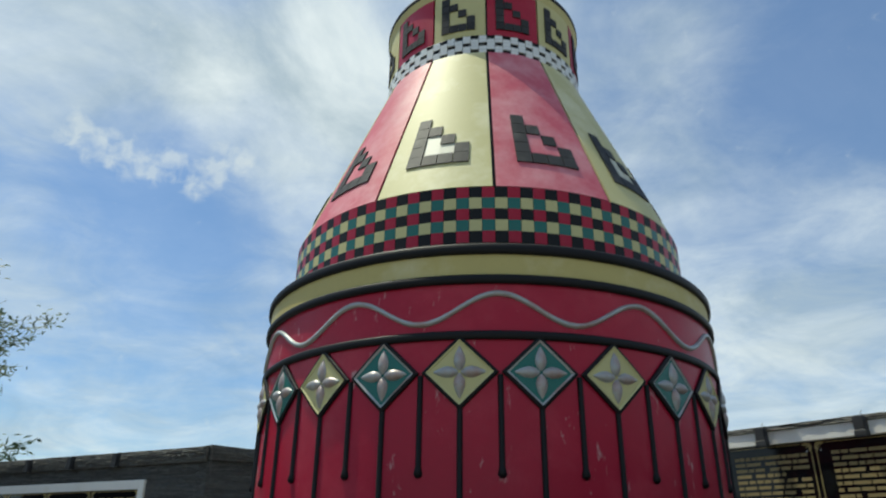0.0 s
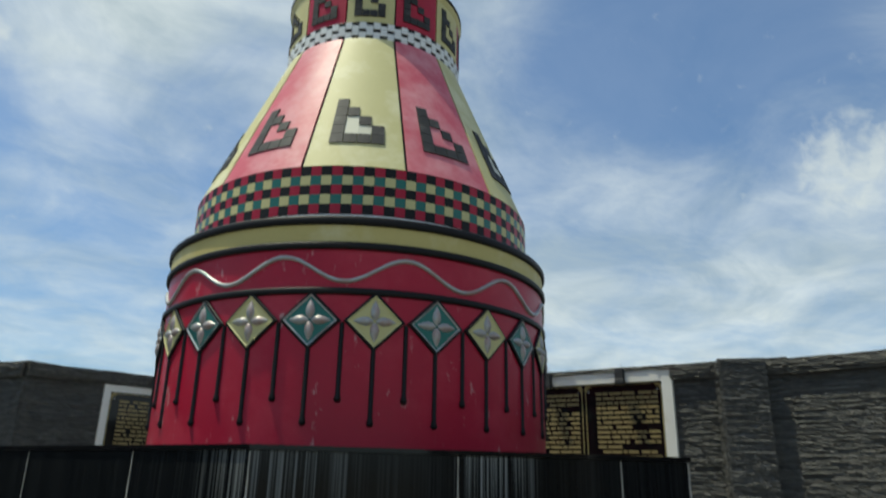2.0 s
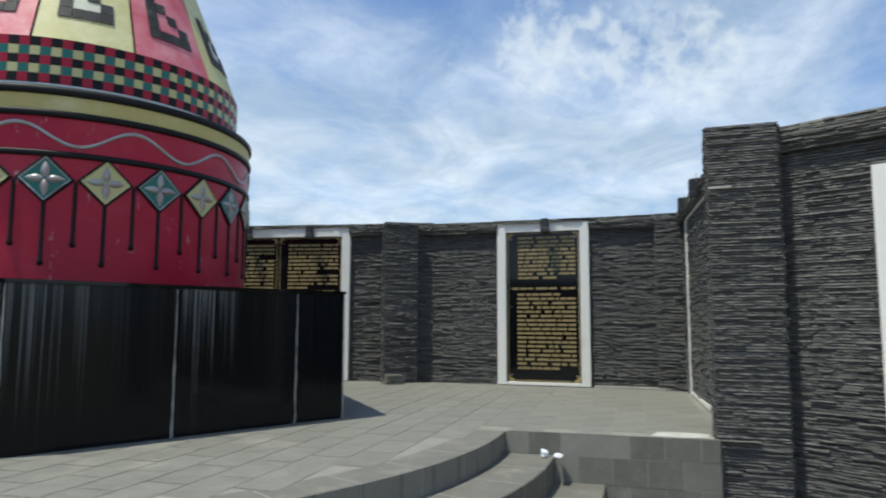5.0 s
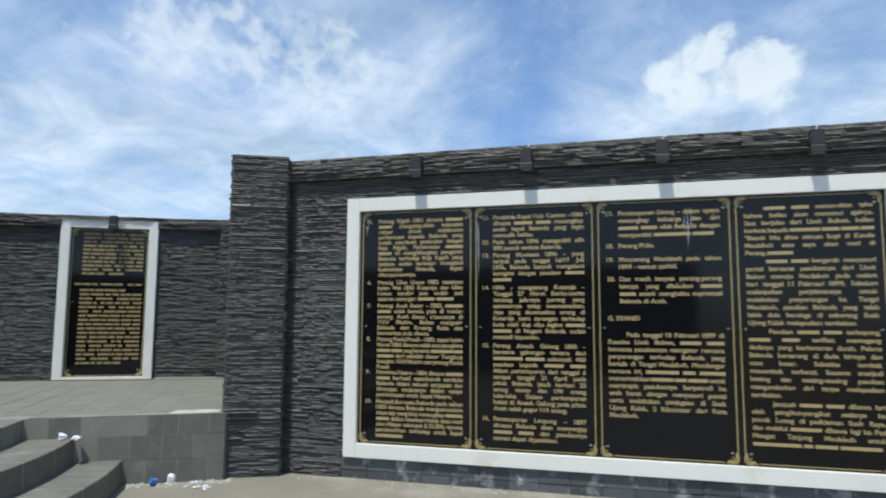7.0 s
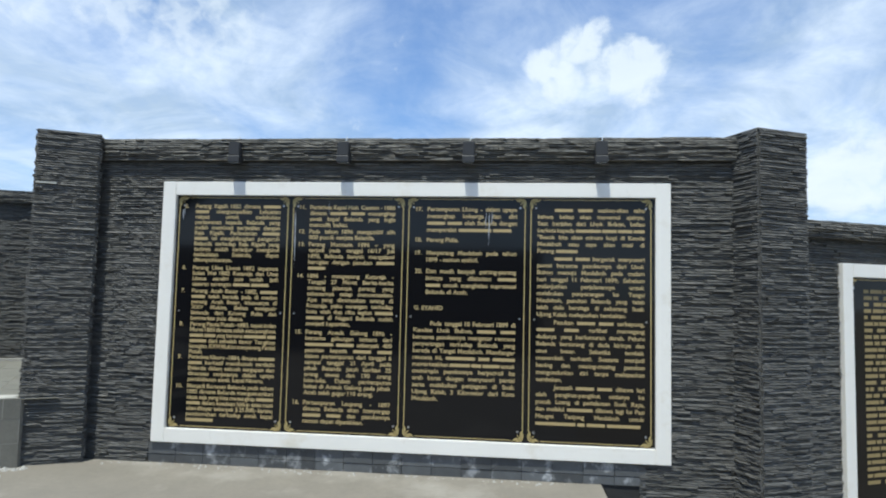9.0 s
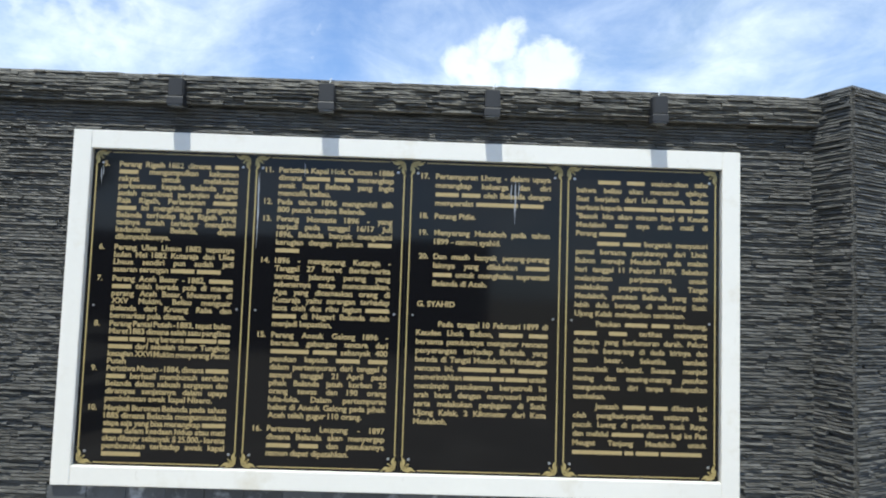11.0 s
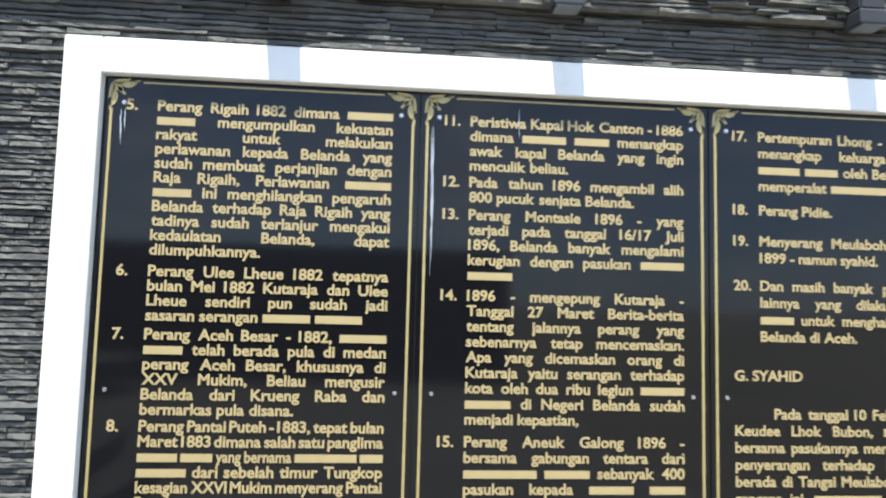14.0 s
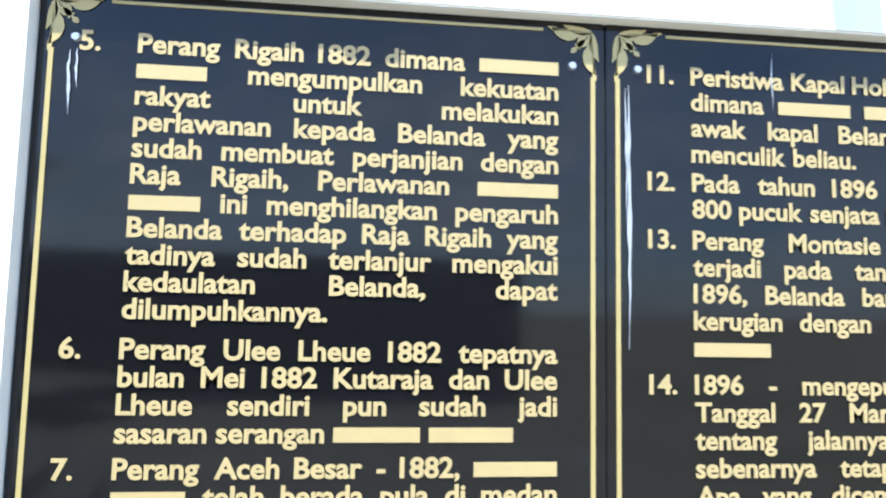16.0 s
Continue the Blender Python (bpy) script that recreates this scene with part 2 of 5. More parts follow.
def chipped(m, colour, scale, lo, hi):
    """Adds small worn chips of another colour to a painted surface."""
    nt = m.node_tree
    nn, nl = nt.nodes, nt.links
    bs = next(n for n in nn if n.type == "BSDF_PRINCIPLED")
    old = bs.inputs["Base Color"].links[0].from_socket
    tc = nn.new("ShaderNodeTexCoord")
    mp = nn.new("ShaderNodeMapping")
    mp.inputs["Scale"].default_value = (1.6, 1.6, 0.55)
    nl.new(tc.outputs["Object"], mp.inputs[0])
    nz = nn.new("ShaderNodeTexNoise")
    nz.inputs["Scale"].default_value, nz.inputs["Detail"].default_value, nz.inputs["Roughness"].default_value = scale, 7.0, 0.7
    nl.new(mp.outputs[0], nz.inputs["Vector"])
    r = nn.new("ShaderNodeMapRange")
    r.inputs["From Min"].default_value, r.inputs["From Max"].default_value = lo, hi
    nl.new(nz.outputs["Fac"], r.inputs["Value"])
    mx = nn.new("ShaderNodeMix")
    mx.data_type = "RGBA"
    mx.inputs["B"].default_value = (*colour, 1)
    nl.new(r.outputs[0], mx.inputs["Factor"])
    nl.new(old, mx.inputs["A"])
    nl.new(mx.outputs["Result"], bs.inputs["Base Color"])
    return m


RED_WORN = chipped(mat("worn_red_paint", (0.37, 0.006, 0.032), 0.36, spec=0.3, vary=0.16, scale=3, tint=(0.50, 0.05, 0.08), tint_scale=1.4, tint_lo=0.5, tint_hi=0.85, bump=0.08,
                       bump_scale=14, rough_vary=0.2), (0.50, 0.30, 0.30), 7.5, 0.615, 0.69)
chipped(WHITE, (0.42, 0.37, 0.30), 3.5, 0.64, 0.80)
PINK = mat("faded_red_paint", (0.54, 0.095, 0.135), 0.5, spec=0.3, vary=0.16, scale=3, tint=(0.68, 0.33, 0.35), tint_scale=2.2, tint_lo=0.42, tint_hi=0.72, bump=0.06, bump_scale=14)
YELLOW = mat("pale_yellow_paint", (0.55, 0.51, 0.25), 0.55, spec=0.3, vary=0.08, scale=3, tint=(0.70, 0.67, 0.45), tint_scale=1.5, bump=0.05, bump_scale=14)
OCHRE = mat("ochre_paint", (0.50, 0.42, 0.16), 0.55, spec=0.3, vary=0.12, scale=3, tint=(0.60, 0.54, 0.30), tint_scale=2.0, bump=0.06, bump_scale=14)
TEAL = mat("teal_paint", (0.004, 0.13, 0.105), 0.33, vary=0.15, scale=5)
BLACK = mat("black_paint", (0.007, 0.007, 0.008), 0.5, spec=0.22, vary=0.25, scale=8, bump=0.08, bump_scale=20)
SILVER = mat("silver_paint", (0.38, 0.40, 0.40), 0.42, metal=0.35, vary=0.18, scale=6, tint=(0.36, 0.25, 0.22), tint_scale=5, tint_lo=0.48, tint_hi=0.66)
WHITEPAINT = mat("white_paint", (0.72, 0.74, 0.74), 0.45, vary=0.1, scale=6)
PAVE = mat("grey_paving_stone", (0.168, 0.165, 0.141), 0.75, vary=0.42, scale=5, per_object=0.13, tint=(0.24, 0.229, 0.193), tint_scale=1.7, bump=0.25, bump_scale=45)
PAVE_FAR = mat("grey_paving_field", (0.168, 0.165, 0.141), 0.75, vary=0.42, scale=5, island=0.13, tint=(0.24, 0.229, 0.193), tint_scale=1.7, bump=0.25, bump_scale=45)
GROUT = mat("pale_grout", (0.33, 0.32, 0.29), 0.9, vary=0.3, scale=8)
UNDERLAY = mat("paving_bed", (0.215, 0.207, 0.178), 0.9, vary=0.3, scale=8)
PALE_GROUND = mat("motif_pale_paint", (0.58, 0.57, 0.46), 0.5, vary=0.1, scale=6, spec=0.3)
STEP = mat("andesite_step", (0.138, 0.133, 0.112), 0.72, vary=0.5, scale=6, per_object=0.25, tint=(0.215, 0.20, 0.168), tint_scale=3.5, bump=0.2, bump_scale=40)
PLASTER = mat("dried_plaster", (0.42, 0.41, 0.37), 0.9, vary=0.35, scale=9, tint=(0.26, 0.25, 0.22), tint_scale=7, bump=0.3, bump_scale=30)
CONCRETE = mat("worn_concrete", (0.195, 0.176, 0.144), 0.85, vary=0.34, scale=2.2, tint=(0.31, 0.29, 0.25), tint_scale=0.7, bump=0.2, bump_scale=30)
SKIRT = mat("blue_grey_tile", (0.085, 0.09, 0.095), 0.55, vary=0.6, scale=7, tint=(0.33, 0.34, 0.35), tint_scale=6, tint_lo=0.53, tint_hi=0.64, per_object=0.7, bump=0.3, bump_scale=25)
SOIL = mat("bare_soil", (0.20, 0.17, 0.12), 0.95, vary=0.35, scale=0.6, tint=(0.10, 0.12, 0.05), tint_scale=0.2, bump=0.3, bump_scale=8)
LAMPGREY = mat("lamp_grey_metal", (0.030, 0.031, 0.034), 0.6, metal=0.2, vary=0.2, scale=12)
LENS = mat("lamp_lens", (0.18, 0.19, 0.20), 0.2, vary=0.2, scale=10)
LEAF = mat("leaf_green", (0.045, 0.085, 0.03), 0.6, vary=0.4, scale=3, island=0.7)
BARK = mat("bark", (0.12, 0.09, 0.065), 0.9, vary=0.4, scale=5, bump=0.6, bump_scale=18)
PLASTIC = mat("white_plastic", (0.75, 0.77, 0.80), 0.3, vary=0.1, scale=10)
BLUEBAG = mat("blue_plastic", (0.05, 0.16, 0.42), 0.35, vary=0.2, scale=10)


def stained_granite(stops):
    """Polished black stone with pale lime streaks that run down from the top edge."""
    m = mat("streaked_granite", (0.005, 0.006, 0.007), 0.10, vary=0.5, scale=30, spec=0.2)
    nt = m.node_tree
    nn, nl = nt.nodes, nt.links
    bs = next(n for n in nn if n.type == "BSDF_PRINCIPLED")
    old = bs.inputs["Base Color"].links[0].from_socket
    tc = nn.new("ShaderNodeTexCoord")
    outs = []
    for sx, sz, lo, hi in ((78.0, 0.35, 0.47, 0.66), (17.0, 0.25, 0.28, 0.52)):
        mp = nn.new("ShaderNodeMapping")
        mp.inputs["Scale"].default_value = (sx, 0.0, sz)
        nl.new(tc.outputs["Object"], mp.inputs[0])
        nz = nn.new("ShaderNodeTexNoise")
        nz.inputs["Scale"].default_value = 1.0
        nz.inputs["Detail"].default_value = 4.0
        nl.new(mp.outputs[0], nz.inputs["Vector"])
        r = nn.new("ShaderNodeMapRange")
        r.inputs["From Min"].default_value, r.inputs["From Max"].default_value = lo, hi
        # each streak thins out some way below the cap
        down = nn.new("ShaderNodeMath")
        down.operation = "MULTIPLY_ADD"
        down.inputs[1].default_value, down.inputs[2].default_value = 0.19, -0.285
        dz = nn.new("ShaderNodeSeparateXYZ")
        nl.new(tc.outputs["Object"], dz.inputs[0])
        nl.new(dz.outputs["Z"], down.inputs[0])
        ad = nn.new("ShaderNodeMath")
        nl.new(nz.outputs["Fac"], ad.inputs[0])
        nl.new(down.outputs[0], ad.inputs[1])
        nl.new(ad.outputs[0], r.inputs["Value"])
        outs.append(r.outputs[0])
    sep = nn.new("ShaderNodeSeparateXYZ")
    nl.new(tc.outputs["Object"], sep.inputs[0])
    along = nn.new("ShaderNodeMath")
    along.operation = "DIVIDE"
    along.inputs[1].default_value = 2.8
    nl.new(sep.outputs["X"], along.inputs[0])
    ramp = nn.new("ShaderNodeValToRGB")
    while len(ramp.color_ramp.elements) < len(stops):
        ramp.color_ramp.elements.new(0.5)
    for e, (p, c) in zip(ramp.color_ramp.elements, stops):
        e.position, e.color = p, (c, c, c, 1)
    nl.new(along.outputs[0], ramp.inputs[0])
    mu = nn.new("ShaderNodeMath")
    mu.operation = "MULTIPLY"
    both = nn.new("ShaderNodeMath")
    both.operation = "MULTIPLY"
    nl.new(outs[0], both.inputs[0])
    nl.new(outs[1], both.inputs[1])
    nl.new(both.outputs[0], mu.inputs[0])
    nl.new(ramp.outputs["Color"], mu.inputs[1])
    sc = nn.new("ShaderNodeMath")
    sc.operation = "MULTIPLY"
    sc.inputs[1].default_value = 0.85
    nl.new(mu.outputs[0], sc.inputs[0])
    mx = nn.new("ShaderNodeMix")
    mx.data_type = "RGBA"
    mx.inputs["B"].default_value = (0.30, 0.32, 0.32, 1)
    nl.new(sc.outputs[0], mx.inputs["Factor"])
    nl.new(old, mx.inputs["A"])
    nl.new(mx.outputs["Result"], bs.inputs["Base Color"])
    ra = nn.new("ShaderNodeMath")
    ra.operation = "MULTIPLY_ADD"
    ra.inputs[1].default_value = 0.6
    ra.inputs[2].default_value = 0.12
    nl.new(sc.outputs[0], ra.inputs[0])
    nl.new(ra.outputs[0], bs.inputs["Roughness"])
    return m


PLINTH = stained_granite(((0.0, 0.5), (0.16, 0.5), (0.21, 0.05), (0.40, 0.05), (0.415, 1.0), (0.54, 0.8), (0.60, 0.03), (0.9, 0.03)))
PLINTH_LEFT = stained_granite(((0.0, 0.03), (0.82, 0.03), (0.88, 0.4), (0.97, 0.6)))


# ---------------------------------------------------------------- mesh helpers
def link_mesh(name, me, material, parent=None, label="", m=None):
    ob = new(name, me)
    if not me.materials:
        me.materials.append(material)
    if parent is not None:
        ob.parent = parent
    if m is not None:
        ob.matrix_basis = m
    if label:
        tagged(ob, label)
    return ob


def part(name, bm, material, parent=None, label="", smooth=False, m=None):
    me = bpy.data.meshes.new(name)
    bm.to_mesh(me)
    bm.free()
    if smooth:
        for p in me.polygons:
            p.use_smooth = True
    return link_mesh(name, me, material, parent, label, m)


def raw(name, verts, faces, material, parent=None, label="", smooth=False):
    me = bpy.data.meshes.new(name)
    me.from_pydata(verts, [], faces)
    me.update()
    if smooth:
        for p in me.polygons:
            p.use_smooth = True
    return link_mesh(name, me, material, parent, label)


def box_bm(x0, x1, y0, y1, z0, z1, bevel=0.0, bm=None):
    own = bm is None
    bm = bm or bmesh.new()
    m = Matrix.Translation(((x0 + x1) / 2, (y0 + y1) / 2, (z0 + z1) / 2)) @ Matrix.Diagonal((x1 - x0, y1 - y0, z1 - z0, 1))
    g = bmesh.ops.create_cube(bm, size=1, matrix=m)
    if bevel and own:
        bmesh.ops.bevel(bm, geom=bm.edges[:], offset=bevel, segments=2, affect="EDGES")
    return bm


def empty(name, m, label, category, group="", kind=""):
    ob = new(name)
    ob.empty_display_size = 0.2
    ob.matrix_basis = m
    return tagged(ob, label, category, group, kind)


def line_frame(a, b, z=0.0):
    """Pose on a wall's face: x runs from a to b as the viewer sees it, y goes into the wall, z up."""
    u = Vector((b[0] - a[0], b[1] - a[1], 0)).normalized()
    v = Vector((-u.y, u.x, 0))
    m = Matrix.Identity(4)
    m.col[0][:3], m.col[1][:3], m.col[2][:3], m.col[3][:3] = u, v, (0, 0, 1), (a[0], a[1], z)
    return m


def dist(a, b):
    return math.hypot(b[0] - a[0], b[1] - a[1])


def prism_bm(points, z0, z1):
    bm = bmesh.new()
    low = [bm.verts.new((x, y, z0)) for x, y in points]
    top = [bm.verts.new((x, y, z1)) for x, y in points]
    n = len(points)
    bm.faces.new(low[::-1])
    bm.faces.new(top)
    for i in range(n):
        bm.faces.new((low[i], low[(i + 1) % n], top[(i + 1) % n], top[i]))
    bmesh.ops.recalc_face_normals(bm, faces=bm.faces[:])
    return bm


# ---------------------------------------------------------------- slate cladding
def strip_geometry(rng, u0, u1, z0, z1, d, verts, faces):
    """One split-faced strip of slate, its face uneven, bedded on the plane y = 0."""
    n = max(3, min(9, int((u1 - u0) / 0.05)))
    base = len(verts)
    h = z1 - z0
    for i in range(n + 1):
        u = u0 + (u1 - u0) * i / n
        dt = d - 0.003 + rng.uniform(-0.005, 0.005)
        db = d + rng.uniform(-0.004, 0.004)
        jt, jb = rng.uniform(-0.16, 0.02) * h, rng.uniform(-0.02, 0.14) * h
        verts += [(u, 0.012, z1), (u, -dt, z1 + jt - 0.002), (u, -db, z0 + jb + 0.002), (u, 0.012, z0)]
    for i in range(n):
        a, b = base + 4 * i, base + 4 * (i + 1)
        faces += [(a, b, b + 1, a + 1), (a + 1, b + 1, b + 2, a + 2), (a + 2, b + 2, b + 3, a + 3)]
    e = base + 4 * n
    faces += [(base, base + 1, base + 2, base + 3), (e + 3, e + 2, e + 1, e)]


def strip_layout(rng, length, z0, z1, holes=(), course=(0.015, 0.026), run=(0.08, 0.34)):
    z = z0
    while z < z1 - 0.004:
        h = min(rng.uniform(*course), z1 - z)
        u = -rng.uniform(0, 0.2)
        while u < length:
            l = rng.uniform(*run)
            spans = [(max(u, 0), min(u + l - 0.002, length))]
            for hu0, hu1, hz0, hz1 in holes:
                if z + h > hz0 + 0.004 and z < hz1 - 0.004:
                    spans = [s for p in spans for s in ((p[0], min(p[1], hu0)), (max(p[0], hu1), p[1])) if s[1] - s[0] > 0.012]
            for s in spans:
                if s[1] - s[0] > 0.008:
                    yield s[0], s[1], z, z + h, max(0.004, rng.gauss(0.020, 0.0048))
            u += l
        z += h


UNIT_STRIPS = []


def unit_strips():
    if not UNIT_STRIPS:
        rng = random.Random(77)
        for k in range(14):
            v, f = [], []
            strip_geometry(rng, 0, 0.4, 0, 0.02, 0.016, v, f)
            v = [(x / 0.4, y, z / 0.02) for x, y, z in v]
            me = bpy.data.meshes.new("stone_strip")
            me.from_pydata(v, [], f)
            me.materials.append(SLATE_PIECE)
            UNIT_STRIPS.append(me)
    return UNIT_STRIPS


def clad(parent, length, z0, z1, seed, holes=(), near=None, dy=0.0, name="slate_cladding"):
    """Slate strips over a face; those inside the stretch `near` (u0, u1, z0, z1) are pieces of their own."""
    rng = random.Random(seed)
    verts, faces, pieces = [], [], []
    for u0, u1, za, zb, d in strip_layout(rng, length, z0, z1, holes):
        if near and near[0] <= (u0 + u1) / 2 <= near[1] and near[2] <= za <= near[3] and len(pieces) < 300:
            pieces.append((u0, u1, za, zb, d))
        else:
            strip_geometry(rng, u0, u1, za, zb, d, verts, faces)
    if dy:
        verts = [(x, y + dy, z) for x, y, z in verts]
    if verts:
        ob = raw(name, verts, faces, SLATE, parent)
        ob["kind"] = "stuff"
    for u0, u1, za, zb, d in pieces:
        ob = new("stone_strip", unit_strips()[rng.randrange(14)])
        ob.parent = parent
        ob.matrix_basis = Matrix.Translation((u0, dy - (d - 0.016), za)) @ Matrix.Diagonal((u1 - u0, 1, zb - za, 1))


def clad_wall(name, a, b, z0, z1, thick, seed, label, holes=(), coping=(2.75, 2.95), proud=0.045, near=None, near_coping=None):
    """A wall with its face on the line a to b, clad in slate strips, with a projecting coping of the same stone."""
    length = dist(a, b)
    wall = part(name, box_bm(0, length, 0, thick, z0, z1 - 0.02), MORTAR, m=line_frame(a, b))
    tagged(wall, label, "wall", kind="structure")
    clad(wall, length, z0, coping[0], seed, holes, near)
    cop = part("coping", box_bm(0, length, -proud, thick + 0.05, coping[0], coping[1] - 0.012, bevel=0.004), MORTAR, wall, "rough slate coping along the wall top")
    cop_holes = [h for h in holes if h[3] > coping[0]]
    rng = random.Random(seed + 5)
    verts, faces = [], []
    for u0, u1, za, zb, d0 in strip_layout(rng, length, coping[0], coping[1], cop_holes, course=(0.012, 0.026), run=(0.07, 0.30)):
        d = max(0.005, rng.gauss(0.026, 0.0062) + 0.016 * math.sin(math.pi * (za - coping[0]) / (coping[1] - coping[0])))
        strip_geometry(rng, u0, u1, za, zb, d, verts, faces)
    verts = [(x, y - proud, z) for x, y, z in verts]
    # irregular cap stones
    u = 0.0
    while u < length:
        l = min(rng.uniform(0.2, 0.5), length - u)
        k = len(verts)
        t = coping[1] + rng.uniform(-0.006, 0.006)
        y0, y1 = -proud - rng.uniform(0.008, 0.02), thick + 0.05
        verts += [(u, y0, t - 0.014), (u + l, y0, t - 0.014), (u + l, y1, t - 0.014), (u, y1, t - 0.014),
                  (u, y0 + 0.004, t), (u + l, y0 + 0.004, t), (u + l, y1, t), (u, y1, t)]
        faces += [(k + 4, k + 5, k + 6, k + 7), (k, k + 1, k + 5, k + 4), (k + 1, k + 2, k + 6, k + 5), (k + 3, k, k + 4, k + 7)]
        u += l
    ob = raw("coping_stones", verts, faces, COPING, wall)
    ob["kind"] = "stuff"
    return wall


def pilaster(name, a, b, depth, z0, z1, seed, label, near=None):
    """A square pier with strips on its front and both sides."""
    w = dist(a, b)
    m = line_frame(a, b)
    pier = part(name, box_bm(0.004, w - 0.004, 0.004, depth, z0, z1 - 0.004), MORTAR, m=m)
    tagged(pier, label, "pilaster", kind="structure")
    rng = random.Random(seed)
    verts, faces = [], []
    pieces = []
    for u0, u1, za, zb, d in strip_layout(rng, w, z0, z1, run=(0.08, 0.40)):
        if near and near[2] <= za <= near[3] and len(pieces) < 300:
            pieces.append((u0, u1, za, zb, d))
        else:
            strip_geometry(rng, u0, u1, za, zb, d, verts, faces)
    for side in (0, 1):
        v2, f2 = [], []
        for u0, u1, za, zb, d in strip_layout(rng, depth, z0, z1, run=(0.12, 0.3)):
            strip_geometry(rng, u0, u1, za, zb, d, v2, f2)
        k = len(verts)
        if side:
            verts += [(w - y, x, z) for x, y, z in v2]
        else:
            verts += [(y, depth - x, z) for x, y, z in v2]
        faces += [tuple(i + k for i in f) for f in f2]
    k = len(verts)
    verts += [(-0.012, -0.012, z1 - 0.01), (w + 0.012, -0.012, z1 - 0.01), (w + 0.012, depth, z1 - 0.01), (-0.012, depth, z1 - 0.01),
              (-0.012, -0.012, z1 + 0.006), (w + 0.012, -0.012, z1 + 0.006), (w + 0.012, depth, z1 + 0.006), (-0.012, depth, z1 + 0.006)]
    faces += [(k + 4, k + 5, k + 6, k + 7), (k, k + 1, k + 5, k + 4), (k + 1, k + 2, k + 6, k + 5), (k + 3, k, k + 4, k + 7)]
    ob = raw("slate_cladding", verts, faces, SLATE, pier)
    ob["kind"] = "stuff"
    for u0, u1, za, zb, d in pieces:
        ob = new("stone_strip", unit_strips()[rng.randrange(14)])
        ob.parent = pier
        ob.matrix_basis = Matrix.Translation((u0, -(d - 0.016), za)) @ Matrix.Diagonal((u1 - u0, 1, zb - za, 1))
    return pier
# ---------------------------------------------------------------- plan
CX, CY = 0.18, 5.07                      # the monument's axis
PLAT = 0.587                             # upper terrace
TREADS = ((4.23, PLAT), (4.63, 0.415), (5.02, 0.213))
W4 = 3.83                                # face of the wall with the four tall slabs
W2A, W2B = (-0.03, 11.5), (5.05, 5.21)
W3A, W3B = (5.05, 5.21), (6.72, 2.15)
L1A, L1B = (-3.42, 9.62), (-0.03, 11.5)
L0A, L0B = (-10.2, 13.28), (-3.42, 9.62)
WEA, WEB = (6.72, 2.15), (3.95, 0.30)
RA, RB = (2.56, 1.53), (3.398, 0.167)      # retaining wall beside the steps


# ---------------------------------------------------------------- ground
def ring_points(r, a0, a1, n):
    return [(CX + r * math.cos(a0 + (a1 - a0) * i / n), CY + r * math.sin(a0 + (a1 - a0) * i / n)) for i in range(n + 1)]


ground = part("ground", prism_bm([(-1500, -1500), (1500, -1500), (1500, 1500), (-1500, 1500)], -0.9, -0.62), SOIL)
tagged(ground, "bare soil and sparse grass round the walled court", "ground", kind="structure")
court = part("pavement", prism_bm([(-12, -4.88), (3.84, -4.88), (3.9, 0.4), (4.2, 4), (-12, 13)], -0.9, 0.0), CONCRETE)
tagged(court, "worn grey-brown concrete floor of the lower court", "pavement", kind="structure")

STEP_LEFT = radians(200)
A_RIGHT = [math.atan2(y - CY, x - CX) % (2 * math.pi) for x, y in (RA, (2.785, 1.165), (2.975, 0.855))]
arc = ring_points(TREADS[0][0], STEP_LEFT, A_RIGHT[0], 72)
terrace = part("terrace_floor", prism_bm(arc + [RB, (4.3, 0.4), (7.2, 2.0), (5.3, 5.4), (0.0, 11.9), (-3.6, 9.9), (-6.5, 8.5)], 0.0, PLAT - 0.0018), UNDERLAY)
tagged(terrace, "raised terrace paved with grey stone slabs", "terrace", kind="structure")
RAN = random.Random(11)


def curved_step(r_out, r_in, z0, z1, a1, name, label):
    n = 48
    outer, inner = ring_points(r_out, STEP_LEFT, a1, n), ring_points(r_in, STEP_LEFT, a1, n)
    bm = bmesh.new()
    prof = []
    for (xo, yo), (xi, yi) in zip(outer, inner):
        prof.append([bm.verts.new(c) for c in ((xo, yo, z0), (xo, yo, z1 - 0.006), (xo + (xi - xo) * 0.02, yo + (yi - yo) * 0.02, z1), (xi, yi, z1), (xi, yi, z0))])
    for p, q in zip(prof, prof[1:]):
        for i in range(5):
            bm.faces.new((p[i], q[i], q[(i + 1) % 5], p[(i + 1) % 5]))
    bm.faces.new(prof[0][::-1])
    bm.faces.new(prof[-1])
    bmesh.ops.recalc_face_normals(bm, faces=bm.faces[:])
    ob = part(name, bm, STEP)
    gap = 0.52 / r_out
    for k in range(1, int((a1 - STEP_LEFT) / gap) + 1):
        a = a1 - gap * k
        turn = Matrix.Translation((CX, CY, 0)) @ Matrix.Rotation(a, 4, "Z")
        part("joint", box_bm(r_in + 0.02, r_out + 0.0012, -0.0028, 0.0028, z1 - 0.19, z1 + 0.0012), GROUT, ob, m=turn)
    return tagged(ob, label, "step", "curved steps to the terrace", kind="structure")


curved_step(TREADS[0][0], TREADS[0][0] - 0.30, 0.0, PLAT, A_RIGHT[0], "step", "curved top step of grey andesite at the terrace edge")
curved_step(TREADS[1][0], TREADS[0][0] - 0.02, 0.0, TREADS[1][1], A_RIGHT[1], "step", "curved middle step of grey andesite below the terrace")
curved_step(TREADS[2][0], TREADS[1][0] - 0.02, 0.0, TREADS[2][1], A_RIGHT[2], "step", "curved lowest step of grey andesite on the court floor")

